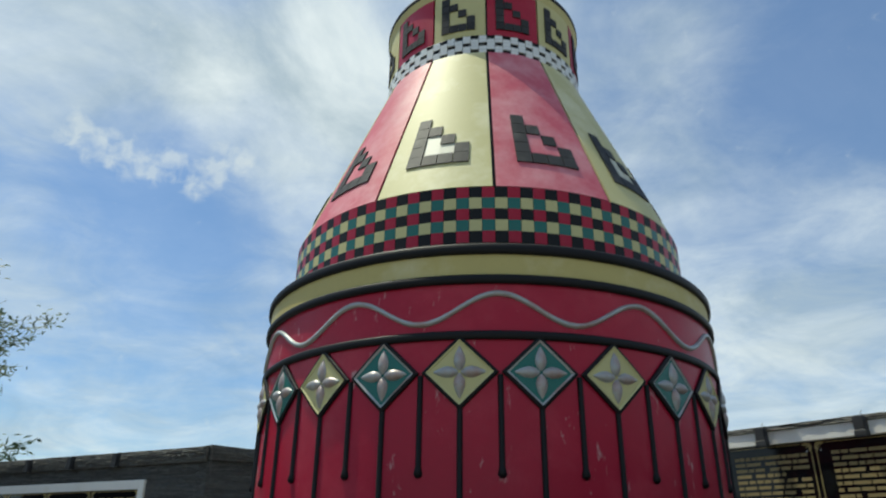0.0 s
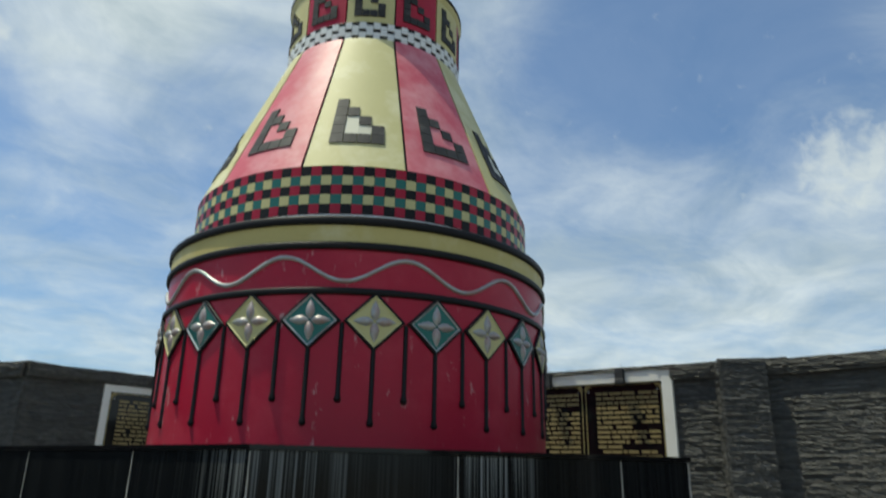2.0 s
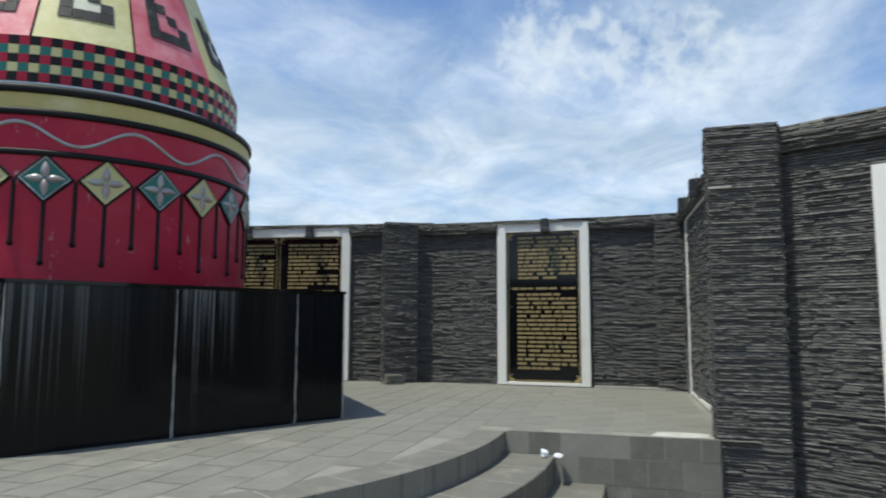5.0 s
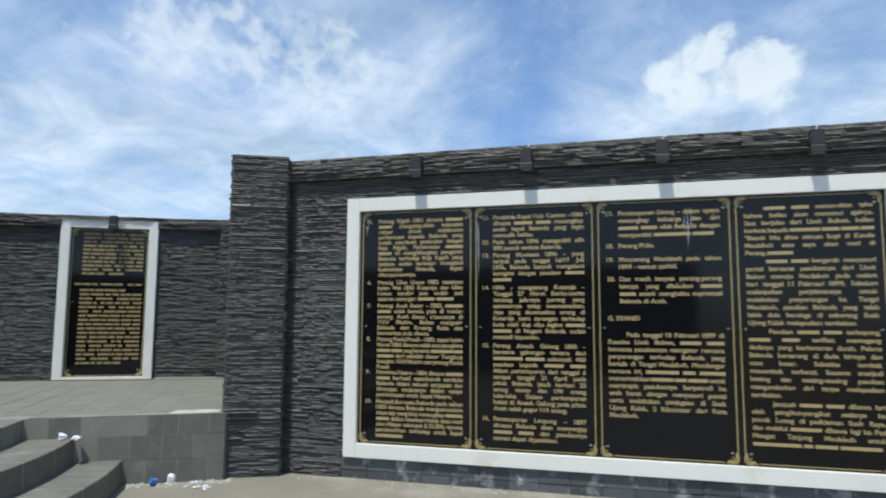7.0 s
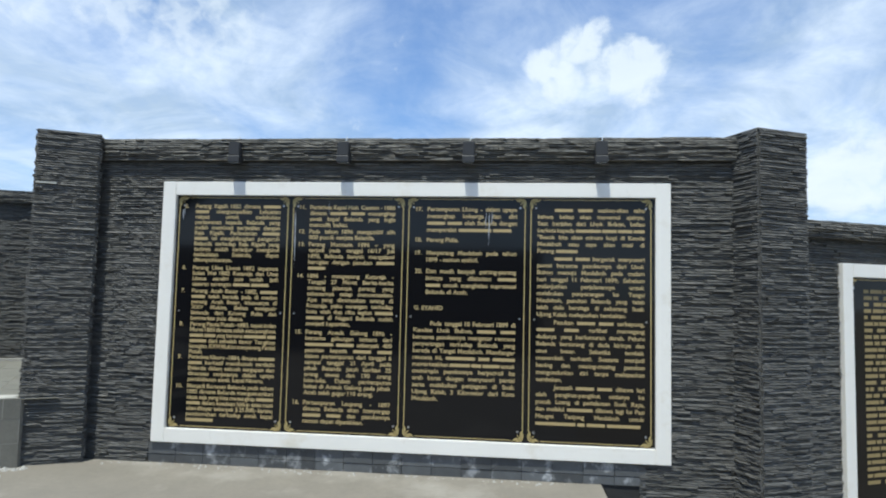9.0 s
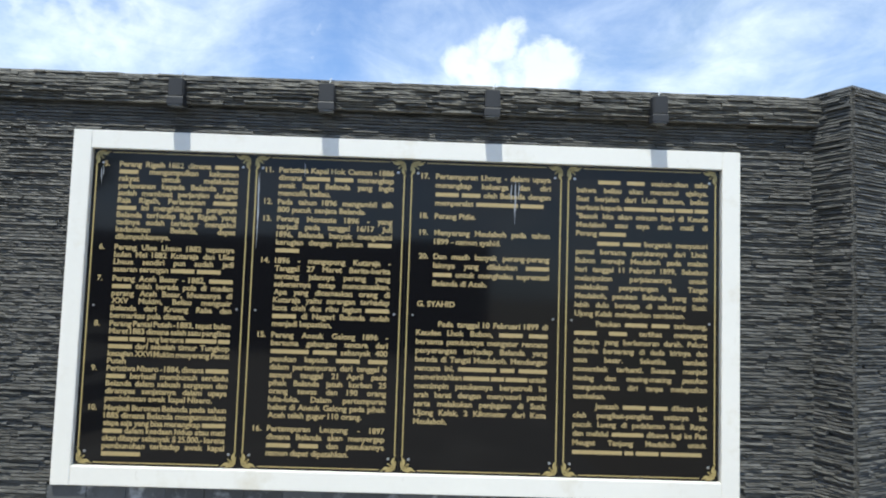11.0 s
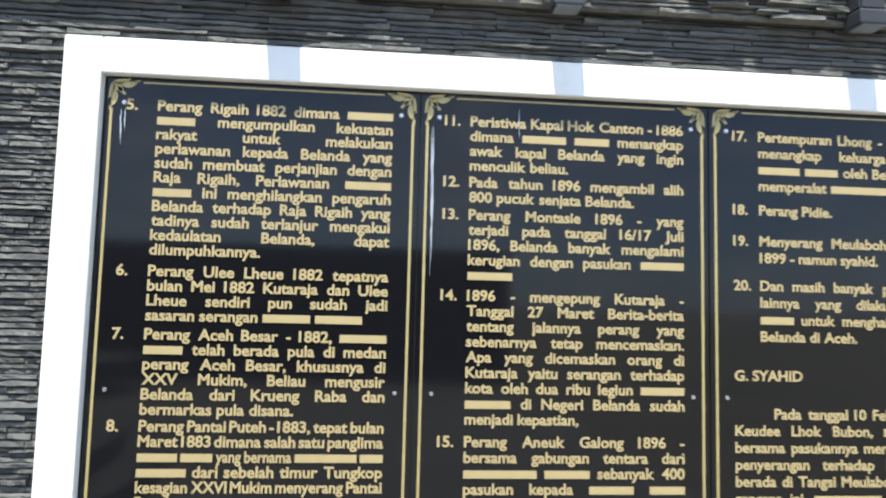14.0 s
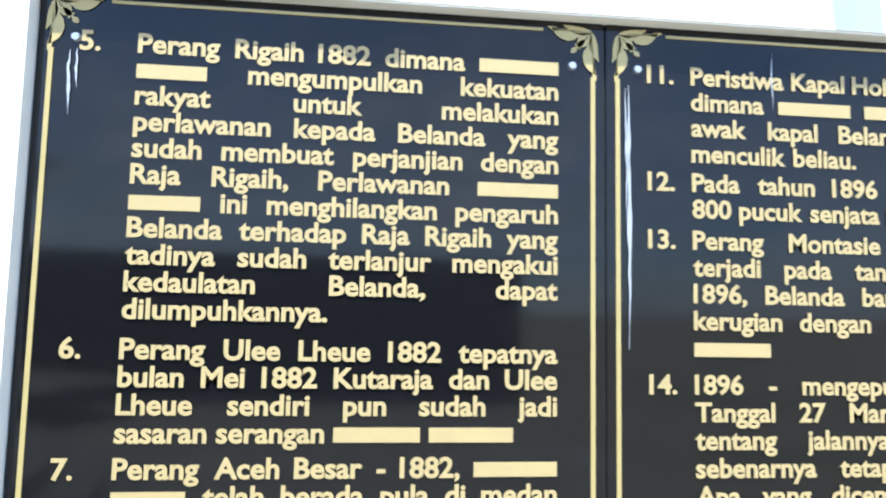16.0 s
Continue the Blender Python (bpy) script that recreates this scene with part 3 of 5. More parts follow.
# retaining wall with its stone tiles
RET = part("retaining_wall", box_bm(0, dist(RA, RB), 0.002, 0.25, 0.0, PLAT - 0.005), GROUT, m=line_frame(RA, RB))
tagged(RET, "low retaining wall faced with grey stone tiles", "wall", kind="structure")
for z0, z1, w, off in ((0.0, 0.205, 0.262, 0.1), (0.21, 0.415, 0.262, 0.23), (0.42, PLAT + 0.004, 0.262, 0.1)):
    u = -off
    while u < dist(RA, RB):
        a, b = max(u, 0.0), min(u + w - 0.009, dist(RA, RB))
        if b - a > 0.02:
            part("tile", box_bm(a, b, RAN.uniform(-0.003, 0.0), 0.02, z0, z1), STEP, RET)
        u += w

# ---------------------------------------------------------------- walls
F4 = (0.83, 5.455, 0.19, 2.59)           # the large frame: along the wall, heights
wall_east = clad_wall("wall_east", (W4, -0.0), (W4, -6.3), -0.62, 2.99, 0.35, 21, "dark slate-clad wall with a tall inscription panel and coping",
                      holes=[(0.85, 5.44, 0.20, 2.58), (0.80, 5.2, -0.62, 0.20)], coping=(2.785, 2.990), near=(0.2, 0.83, 0.9, 2.75))
wall_ne = clad_wall("wall_north_east", W3A, W3B, 0.3, 2.90, 0.35, 22, "dark slate-clad terrace wall with a single slab panel", holes=[(0.99, 2.26, 0.6, 2.84)],
                    coping=(2.735, 2.90), near=(0.3, 0.95, 1.0, 2.4))
F2R = dist(W2A, (4.255, 6.195))
wall_n = clad_wall("wall_north", W2A, W2B, 0.3, 2.92, 0.35, 23, "dark slate-clad terrace wall behind the monument", holes=[(F2R - 4.30, F2R - 0.02, 0.6, 2.85)], coping=(2.74, 2.92))
wall_nw = clad_wall("wall_north_west", L1A, L1B, 0.3, 2.94, 0.35, 24, "dark slate-clad terrace wall in shade", holes=[(1.05, 3.2, 0.6, 2.74)], coping=(2.76, 2.94))
wall_w = clad_wall("wall_west", L0A, L0B, -0.3, 2.94, 0.35, 25, "dark slate-clad court wall with a wide panel", holes=[(1.9, 6.48, 0.2, 2.53)], coping=(2.74, 2.94))
wall_e2 = clad_wall("wall_terrace_end", WEA, WEB, 0.3, 2.90, 0.3, 26, "slate-clad wall closing the terrace beside the court", coping=(2.74, 2.90))
W5A, W5B = (3.93, -6.45), (5.6, -9.9)
wall_se = clad_wall("wall_south_east", W5A, W5B, -0.62, 2.30, 0.35, 27, "lower slate-clad wall beyond the pier", holes=[(0.60, 3.2, -0.3, 1.93)], coping=(2.155, 2.31))

pilaster("pilaster_east", (3.457, 0.214), (3.690, -0.232), 0.42, 0.0, 3.008, 31, "square slate-clad pier at the end of the panel wall", near=(0, 1, 0.6, 2.9))
pilaster("pilaster_south", (3.564, -6.11), (3.775, -6.56), 0.42, -0.62, 3.015, 32, "square slate-clad pier stepping down to a lower wall")
pilaster("pilaster_north", (4.40, 5.545), (4.80, 5.30), 0.55, PLAT - 0.02, 2.905, 33, "slate-clad pier at the bend of the terrace wall", near=(0, 1, 0.55, 2.9))
pilaster("pilaster_west", (-3.81, 9.98), (-3.40, 9.60), 0.5, 0.0, 2.955, 34, "slate-clad pier in shade at the terrace corner")
pilaster("pilaster_end", (6.50, 2.42), (6.66, 2.06), 0.3, PLAT - 0.02, 2.90, 35, "narrow slate-clad pier in the terrace corner")

# a pale strip in the pier, and an unseen west wall added to darken slab reflections
pale = part("pale_strip", box_bm(0.0, 0.17, -0.031, 0.0, 2.512, 2.532, bevel=0.003), PLASTER, bpy.data.objects["pilaster_east"], "one pale strip of stone")
clad_wall("wall_far_west", (-9.6, -4.9), (-9.6, 11.5), -0.62, 3.0, 0.35, 28, "unseen slate-clad wall added in the west to darken slab reflections", coping=(2.80, 3.0))

# low kerb at the foot of the terrace wall, plaster smears and crumbs of mortar
kerb = part("trim", box_bm(0, dist((6.16, 3.19), (6.64, 2.31)), -0.10, 0.0, PLAT - 0.01, PLAT + 0.03, bevel=0.006), GROUT, m=line_frame((6.16, 3.19), (6.64, 2.31)))
tagged(kerb, "low pale cement kerb at the foot of the wall", "kerb", kind="structure")


def smear(points, z, seed, label):
    rng = random.Random(seed)
    ring_pts = []
    for (xa, ya), (xb, yb) in zip(points, points[1:] + points[:1]):
        for k in range(6):
            t = k / 6
            ring_pts.append((xa + (xb - xa) * t + rng.uniform(-0.02, 0.02), ya + (yb - ya) * t + rng.uniform(-0.02, 0.02)))
    ob = part("plaster_smear", prism_bm(ring_pts, z, z + 0.004), PLASTER)
    return tagged(ob, label, "smear", kind="structure")


smear([(3.20, 0.62), (3.42, 0.24), (3.60, 0.36), (3.40, 0.70)], PLAT + 0.001, 3, "pale smear of dried plaster on the terrace edge")
rc = random.Random(9)
cv, cf = [], []
for _ in range(190):
    if rc.random() < 0.45:
        t = rc.random()
        x, y = 2.98 + 0.44 * t - abs(rc.gauss(0, 0.05)) - 0.03, 0.83 - 0.72 * t - abs(rc.gauss(0, 0.03))
    else:
        x, y = W4 - 0.05 - abs(rc.gauss(0, 0.07)), rc.uniform(-4.6, -0.45)
    s = rc.uniform(0.004, 0.014) if x > 3.5 else rc.uniform(0.007, 0.026)
    k = len(cv)
    cv += [(x - s, y - s * 0.7, 0.0), (x + s, y - s, 0.0), (x + s * 0.8, y + s, 0.0), (x - s, y + s * 0.8, 0.0), (x + rc.uniform(-s, s) * 0.4, y, s * 1.1)]
    cf += [(k, k + 1, k + 4), (k + 1, k + 2, k + 4), (k + 2, k + 3, k + 4), (k + 3, k, k + 4)]
crumbs = raw("mortar_crumbs", cv, cf, GROUT)
tagged(crumbs, "pale crumbs of mortar along the foot of the wall", "debris", kind="stuff")

# tiles below the large panel
for i in range(17):
    u = 0.80 + i * 0.262
    z = 0.0
    for h in (0.075, 0.105):
        part("skirting_tile", box_bm(u, u + 0.258, -0.010 - RAN.uniform(0, 0.008), 0.03, z + 0.002, z + h), SKIRT, wall_east)
        z += h + 0.003


# ---------------------------------------------------------------- lettering
WORDS = {}
LINES = []
TEXT_SIZE = 1.0


def word_mesh(word):
    """Outline of a word at size 1 from the built-in font: corners, faces, width."""
    if word not in WORDS:
        cu = bpy.data.curves.new("word", "FONT")
        cu.body, cu.size, cu.offset, cu.resolution_u = word, 1.0, 0.029, 3
        ob = new("word", cu)
        me = bpy.data.meshes.new_from_object(ob.evaluated_get(bpy.context.evaluated_depsgraph_get()))
        vs = np.empty(len(me.vertices) * 3, np.float32)
        me.vertices.foreach_get("co", vs)
        vs = vs.reshape(-1, 3)
        fs = [tuple(p.vertices) for p in me.polygons]
        lo, hi = (vs[:, 0].min(), vs[:, 0].max()) if len(vs) else (0, 0.3)
        WORDS[word] = (vs - np.array([lo, 0, 0], np.float32), fs, float(hi - lo))
        bpy.data.objects.remove(ob)
        bpy.data.meshes.remove(me)
        bpy.data.curves.remove(cu)
    return WORDS[word]


CAP = float(word_mesh("H")[0][:, 1].max())


def set_line(line, x0, x1, z, cap, justify, y=-0.0025, indent=0.0, squeeze=1.06):
    """Set one line of words between x0 and x1. '#n' is a plain bar n letters long."""
    k = cap / CAP
    items = []
    for token in line.split():
        if token[0] == "#":
            tail = token[-1] if token[-1] in ".," else ""
            n = float(token[1:].rstrip(".,"))
            items.append((None, n * 0.58 * k * squeeze, tail))
        else:
            items.append((token, word_mesh(token)[2] * k * squeeze, ""))
    total = sum(w for _, w, _ in items)
    gaps = max(len(items) - 1, 1)
    room = x1 - x0 - indent
    gap = 0.30 * k * squeeze
    fit = 1.0
    if total + gap * gaps > room:
        fit = min(1.0, (room - gaps * 0.20 * k) / total)
        gap = (room - total * fit) / gaps
    elif justify:
        gap = (room - total) / gaps
    x = x0 + indent
    for token, w, tail in items:
        verts, faces = [], []
        LINES.append((verts, faces))
        b = 0
        if token is None:
            x_h = cap * 0.74
            verts += [(x, y, z), (x + w * fit, y, z), (x + w * fit, y, z + x_h), (x, y, z + x_h)]
            faces.append((b, b + 1, b + 2, b + 3))
        else:
            vs, fs, _ = word_mesh(token)
            verts += [(x + float(v[0]) * k * squeeze * fit, y, z + float(v[1]) * k) for v in vs]
            faces += [tuple(i + b for i in f) for f in fs]
        x += w * fit + gap


def leaf(bx, bz, ang, length, width, curl, verts, faces, y=-0.0028):
    """A small flat acanthus lobe."""
    n = 6
    b = len(verts)
    px, pz, a = bx, bz, ang
    left, right = [], []
    for i in range(n + 1):
        t = i / n
        w = width * math.sin(math.pi * min(0.97, 0.12 + 0.85 * t)) * (1 - 0.35 * t)
        left.append((px - math.sin(a) * w, y, pz + math.cos(a) * w))
        right.append((px + math.sin(a) * w, y, pz - math.cos(a) * w))
        a += curl / n
        px, pz = px + math.cos(a) * length / n, pz + math.sin(a) * length / n
    verts += left + right
    for i in range(n):
        faces.append((b + i, b + i + 1, b + n + 1 + i + 1, b + n + 1 + i))


def corner_ornament(cx, cz, sx, sz, parent):
    v, f = [(0.014, -0.0028, -0.014)], []
    s = 0.105
    for x, z, a, l, w, c in ((0.018, -0.012, -5, 0.55, 0.010, 0.5), (0.045, -0.020, -25, 0.55, 0.013, 1.2), (0.030, -0.022, -40, 0.30, 0.009, -0.9), (0.085, -0.010, 0, 0.22, 0.005, 0.4),
                             (0.012, -0.018, -85, 0.55, 0.010, -0.5), (0.020, -0.045, -65, 0.60, 0.013, -1.2), (0.022, -0.030, -50, 0.30, 0.009, 0.9), (0.010, -0.095, -90, 0.20, 0.005, -0.4),
                             (0.048, -0.048, -45, 0.14, 0.007, 0.0)):
        n0 = len(v)
        leaf(x, z, radians(a), l * s, w, c, v, f)
        f.append((0, n0, n0 + 7))
    v = [(cx + sx * x, y, cz + sz * z) for x, y, z in v]
    return raw("corner_ornament", v, f, GOLD_LINE, parent, "gold leaf scroll ornament")


def bar_lines(seed, lines, x0, x1, ztop, pitch, cap, ragged=()):
    """Lines of plain bars, one bar for each word that cannot be read."""
    rng = random.Random(seed)
    for i in range(lines):
        z = ztop - i * pitch
        verts, faces = [], []
        LINES.append((verts, faces))
        end = x1
        indent = 0.0
        if i in ragged:
            end = x0 + (x1 - x0) * rng.uniform(0.3, 0.75)
        if i - 1 in ragged:
            indent = 0.06 if rng.random() < 0.5 else 0.0
        x = x0 + indent
        while x < end - 0.03:
            w = min(rng.uniform(0.04, 0.17), end - x)
            if end - x - w < 0.05:
                w = end - x
            b = len(verts)
            verts += [(x, -0.0025, z), (x + w, -0.0025, z), (x + w, -0.0025, z + cap * 0.92), (x, -0.0025, z + cap * 0.92)]
            faces.append((b, b + 1, b + 2, b + 3))
            x += w + (rng.uniform(0.010, 0.022) if rng.random() < 0.8 else rng.uniform(0.03, 0.07))


SLAB_1 = [("5.", 2.347, ["Perang Rigaih 1882 dimana #5", "#4 mengumpulkan kekuatan", "rakyat untuk melakukan", "perlawanan kepada Belanda yang",
                        "sudah membuat perjanjian dengan", "Raja Rigaih, Perlawanan #5", "#4 ini menghilangkan pengaruh",
                        "Belanda terhadap Raja Rigaih yang", "tadinya sudah terlanjur mengakui", "kedaulatan Belanda, dapat", "dilumpuhkannya."]),
          ("6.", 1.771, ["Perang Ulee Lheue 1882 tepatnya", "bulan Mei 1882 Kutaraja dan Ulee", "Lheue sendiri pun sudah jadi", "sasaran serangan #5 #5"]),
          ("7.", 1.556, ["Perang Aceh Besar - 1882, #5", "#4 telah berada pula di medan", "perang Aceh Besar, khususnya di", "XXV Mukim, Beliau mengusir",
                         "Belanda dari Krueng Raba dan", "bermarkas pula disana."]),
          ("8.", 1.249, ["Perang Pantai Puteh - 1883, tepat bulan", "Maret 1883 dimana salah satu panglima", "#5 #4 yang bernama #8 #3",
                         "#5 dari sebelah timur Tungkop", "kesagian XXVI Mukim menyerang Pantai", "Puteh"]),
          ("9.", 0.948, ["Peristiwa Nisero - 1884, dimana #5", "#4 berhasil membunuh serdadu", "Belanda dalam sebuah sergapan dan", "dirampas senjatanya dalam upaya",
                         "pembebasan awak kapal Nisero."]),
          ("10.", 0.684, ["Menjadi Buronan Belanda pada tahun", "1885 dimana Belanda mengumumkan", "siapa saja yang bisa menangkap #5", "#4 dalam keadaan hidup atau mati",
                          "akan dibayar sebanyak $ 25.000,- karena", "pembunuhan terhadap awak kapal", "#8"])]
SLAB_2 = [("11.", 2.344, ["Peristiwa Kapal Hok Canton - 1886", "dimana #5 #4 menangkap", "awak kapal Belanda yang ingin", "menculik beliau."]),
          ("12.", 2.121, ["Pada tahun 1896 mengambil alih", "800 pucuk senjata Belanda."]),
          ("13.", 2.003, ["Perang Montasie 1896 - yang", "terjadi pada tanggal 16/17 Juli", "1896, Belanda banyak mengalami", "kerugian dengan pasukan #5", "#5"]),
          ("14.", 1.714, ["1896 - mengepung Kutaraja -", "Tanggal 27 Maret Berita-berita", "tentang jalannya perang yang", "sebenarnya tetap mencemaskan.",
                          "Apa yang dicemaskan orang di", "Kutaraja yaitu serangan terhadap", "kota oleh dua ribu legiun #5", "#5 di Negeri Belanda sudah", "menjadi kepastian,"]),
          ("15.", 1.205, ["Perang Aneuk Galong 1896 -", "bersama gabungan tentara dari", "#8 #5 sebanyak 400", "pasukan kepada #5 #4", "dalam pertempuran dari tanggal 6",
                          "sampai tanggal 21 April pada", "pihak Belanda jatuh korban 25", "orang tewas dan 190 orang", "luka-luka. Dalam pertempuran", "hebat di Aneuk Galong pada pihak",
                          "Aceh telah gugur 110 orang."]),
          ("16.", 0.575, ["Pertempuran Leupung - 1897", "dimana Belanda akan menyergap", "#5 #4 dan pasukannya", "namun dapat dipatahkan."])]
SLAB_3 = [("17.", 2.336, ["Pertempuran Lhong - dalam upaya", "menangkap keluarga dan diri", "#5 #4 oleh Belanda dengan", "memperalat #9 #5"]),
          ("18.", 2.058, ["Perang Pidie."]), ("19.", 1.942, ["Menyerang Meulaboh pada tahun", "1899 - namun syahid."]),
          ("20.", 1.777, ["Dan masih banyak perang-perang", "lainnya yang dilakukan #5", "#4 untuk menghalau supremasi", "Belanda di Aceh."])]
SLAB_4 = [(2.337, 0.0605, ["#5 #4 seakan-akan tahu", "bahwa beliau akan menemui ajalnya.", "Saat berjalan dari Lhok Bubon, beliau", "berkata kepada #7 #4 #4 #3,",
                           "\"Besok kita akan minum kopi di Keude", "Meulaboh atau saya akan mati di", "Perang #6."]),
          (1.907, 0.0612, ["#5 #4 bergerak menyusuri", "pantai bersama pasukannya dari Lhok", "Bubon menuju Meulaboh pada malam", "hari tanggal 11 Februari 1899, Sebelum",
                           "melanjutkan perjalanannya untuk", "melakukan penyerangan ke Tangsi", "Meulaboh, pasukan Belanda yang telah", "lebih dulu bersiaga di seberang Suak",
                           "Ujong Kalak melepaskan tembakan."]),
          (1.348, 0.0618, ["Pasukan #5 #4 terkepung,", "#5 #4 terlihat memegang", "dadanya yang berlumuran darah. Peluru", "Belanda bersarang di dada kirinya dan",
                           "usus besar. Seketika tembak", "menembak terhenti. Suasana menjadi", "hening dan masing-masing pasukan", "mengundurkan diri tanpa melepaskan", "tembakan."]),
          (0.786, 0.0615, ["Jenazah #5 #4 dibawa lari", "oleh pengikut-pengikut setianya ke", "pucuk Lueng di pedalaman Suak Raya,", "dan melalui #7 dibawa lagi ke Pasi",
                           "Meugat Tanjong Meulaboh untuk", "#11 #2 #5 #9."])]
SLAB_3_LOW = ["Pada tanggal 10 Februari 1899 di", "Keudee Lhok Bubon, #5 #4", "bersama pasukannya mengatur rencana", "penyerangan terhadap Belanda yang",
              "berada di Tangsi Meulaboh. Mendengar", "rencana ini, #8 #3 #6", "memerintahkan #6 #3 #5 untuk", "memimpin pasukannya berpatroli ke",
              "arah barat dengan menyusuri pantai", "serta melakukan penjagaan di Suak", "Ujong Kalak, 2 Kilometer dari Kota", "Meulaboh."]


def paragraphs(blocks, xn, x0, x1, pitch, cap):
    for number, z, lines in blocks:
        set_line(number, xn, x0, z, cap, False)
        for i, line in enumerate(lines):
            set_line(line, x0, x1, z - i * pitch, cap, i < len(lines) - 1)


def disc(cx, cz, r, parent, name, material, y=-0.006):
    bm = bmesh.new()
    bmesh.ops.create_cone(bm, cap_ends=True, segments=12, radius1=r, radius2=r * 0.75, depth=0.006,
                          matrix=Matrix.Translation((cx, y + 0.003, cz)) @ Matrix.Rotation(radians(90), 4, "X"))
    return part(name, bm, material, parent)


def gold_rule(x0, x1, z0, z1, parent):
    return part("gold_rule", box_bm(x0, x1, -0.0025, 0.002, z0, z1), GOLD_LINE, parent)


def slab_with_text(panel, x0, x1, z0, z1, y, kind, seed, label, ornaments=True):
    """One upright polished slab at depth y in its panel, with ruled border, corner scrolls, screws and lettering."""
    slab = part("slab", box_bm(x0 + 0.0015, x1 - 0.0015, 0, 0.03, z0, z1, bevel=0.002), GRANITE, panel, label, m=Matrix.Translation((0, y, 0)))
    i = 0.026
    for xa in (x0 + i, x1 - i):
        gold_rule(xa - 0.0045, xa + 0.0045, z0 + 0.115, z1 - 0.115, slab)
    for za in (z0 + 0.02, z1 - 0.02):
        gold_rule(x0 + 0.13, x1 - 0.13, za - 0.003, za + 0.003, slab)
    for sx, cx in ((1, x0 + 0.014), (-1, x1 - 0.014)):
        for sz, cz in ((1, z1 - 0.008), (-1, z0 + 0.008)):
            corner_ornament(cx, cz, sx, sz, slab)
            disc(cx + sx * 0.055, cz - sz * 0.085, 0.0095, slab, "screw_cap", STEEL)
        disc(cx + sx * 0.05, (z0 + z1) / 2 - 0.005, 0.008, slab, "screw_cap", STEEL)
    cap = 0.0375
    left, right = x0 + 0.182, x1 - 0.098
    if kind == 1:
        paragraphs(SLAB_1, x0 + 0.077, left, right, 0.0503, cap)
    elif kind == 2:
        paragraphs(SLAB_2, x0 + 0.088, left, right, 0.0540, cap)
    elif kind == 3:
        paragraphs(SLAB_3, x0 + 0.092, left + 0.012, right, 0.0620, cap)
        set_line("G. SYAHID", x0 + 0.092, right, 1.448, cap, False)
        for n, line in enumerate(SLAB_3_LOW):
            set_line(line, x0 + 0.092, right, 1.311 - n * 0.0600, cap, n < 11, indent=0.15 if n == 0 else 0.0)
    elif kind == 4:
        wide0, wide1 = x0 + 0.085, x1 - 0.08
        for z, pitch, lines in SLAB_4:
            for n, line in enumerate(lines):
                set_line(line, wide0, wide1, z - n * pitch, 0.036, n < len(lines) - 1, indent=0.15 if n == 0 else 0.0)
    elif kind == 5:
        bar_lines(seed, 11, x0 + 0.165, x1 - 0.07, z1 - 0.10, 0.0565, 0.036, ragged=(10,))
        bar_lines(seed + 1, 1, x0 + 0.08, x1 - 0.08, z1 - 0.815, 0.06, 0.034)
        bar_lines(seed + 2, 18, x0 + 0.15, x1 - 0.07, z1 - 0.90, 0.0600, 0.036, ragged=(0, 17))
    else:
        n = max(4, int((z1 - z0 - 0.16) / 0.062))
        rng = random.Random(seed)
        bar_lines(seed, n, x0 + 0.16 * (x1 - x0), x1 - 0.07, z1 - 0.14, 0.0585, 0.036, ragged=tuple(rng.sample(range(3, n), max(1, n // 8))))
    if kind in (1, 2):
        for lv, lf in LINES:
            raw("word", lv, lf, GOLD, slab)
    else:
        v, f = [], []
        for lv, lf in LINES:
            k = len(v)
            v += lv
            f += [tuple(i + k for i in q) for q in lf]
        raw("lettering", v, f, GOLD if kind in (3, 4) else GOLD_WORN, slab, "gold painted lettering")["kind"] = "stuff"
    LINES.clear()
    return slab


def panel(name, m, width, z0, z1, slabs, border, kinds, seed, label, proud=0.045, slab_y=-0.008, bottom=None):
    """White stone frame round upright black slabs. Local x along the wall from the frame's outer edge."""
    p = empty(name, m, label, "memorial panel", "memorial panels round the court")
    bl, bt, bb = border, border, border if bottom is None else bottom
    part("side_rail", box_bm(0, bl, -proud, 0.03, z0, z1, bevel=0.004), WHITE, p)
    part("side_rail", box_bm(width - bl, width, -proud, 0.03, z0, z1, bevel=0.004), WHITE, p)
    part("top_rail", box_bm(bl, width - bl, -proud + 0.0015, 0.03, z1 - bt, z1, bevel=0.004), WHITE, p)
    if bb:
        part("bottom_rail", box_bm(bl, width - bl, -proud + 0.0015, 0.03, z0, z0 + bb, bevel=0.004), WHITE, p)
    n = len(kinds)
    edges = slabs or [bl + (width - 2 * bl) * i / n for i in range(n + 1)]
    for i, kind in enumerate(kinds):
        slab_with_text(p, edges[i], edges[i + 1], z0 + bb, z1 - bt, slab_y, kind, seed + 10 * i, "polished black granite slab with gold lettering")
    return p


panel("memorial_panel", line_frame((W4, -0.83), (W4, -6)), 4.625, 0.19, 2.59, [0.130, 1.229, 2.306, 3.402, 4.490], 0.127, (1, 2, 3, 4), 100,
      "white-framed panel of four black granite slabs with gold text")


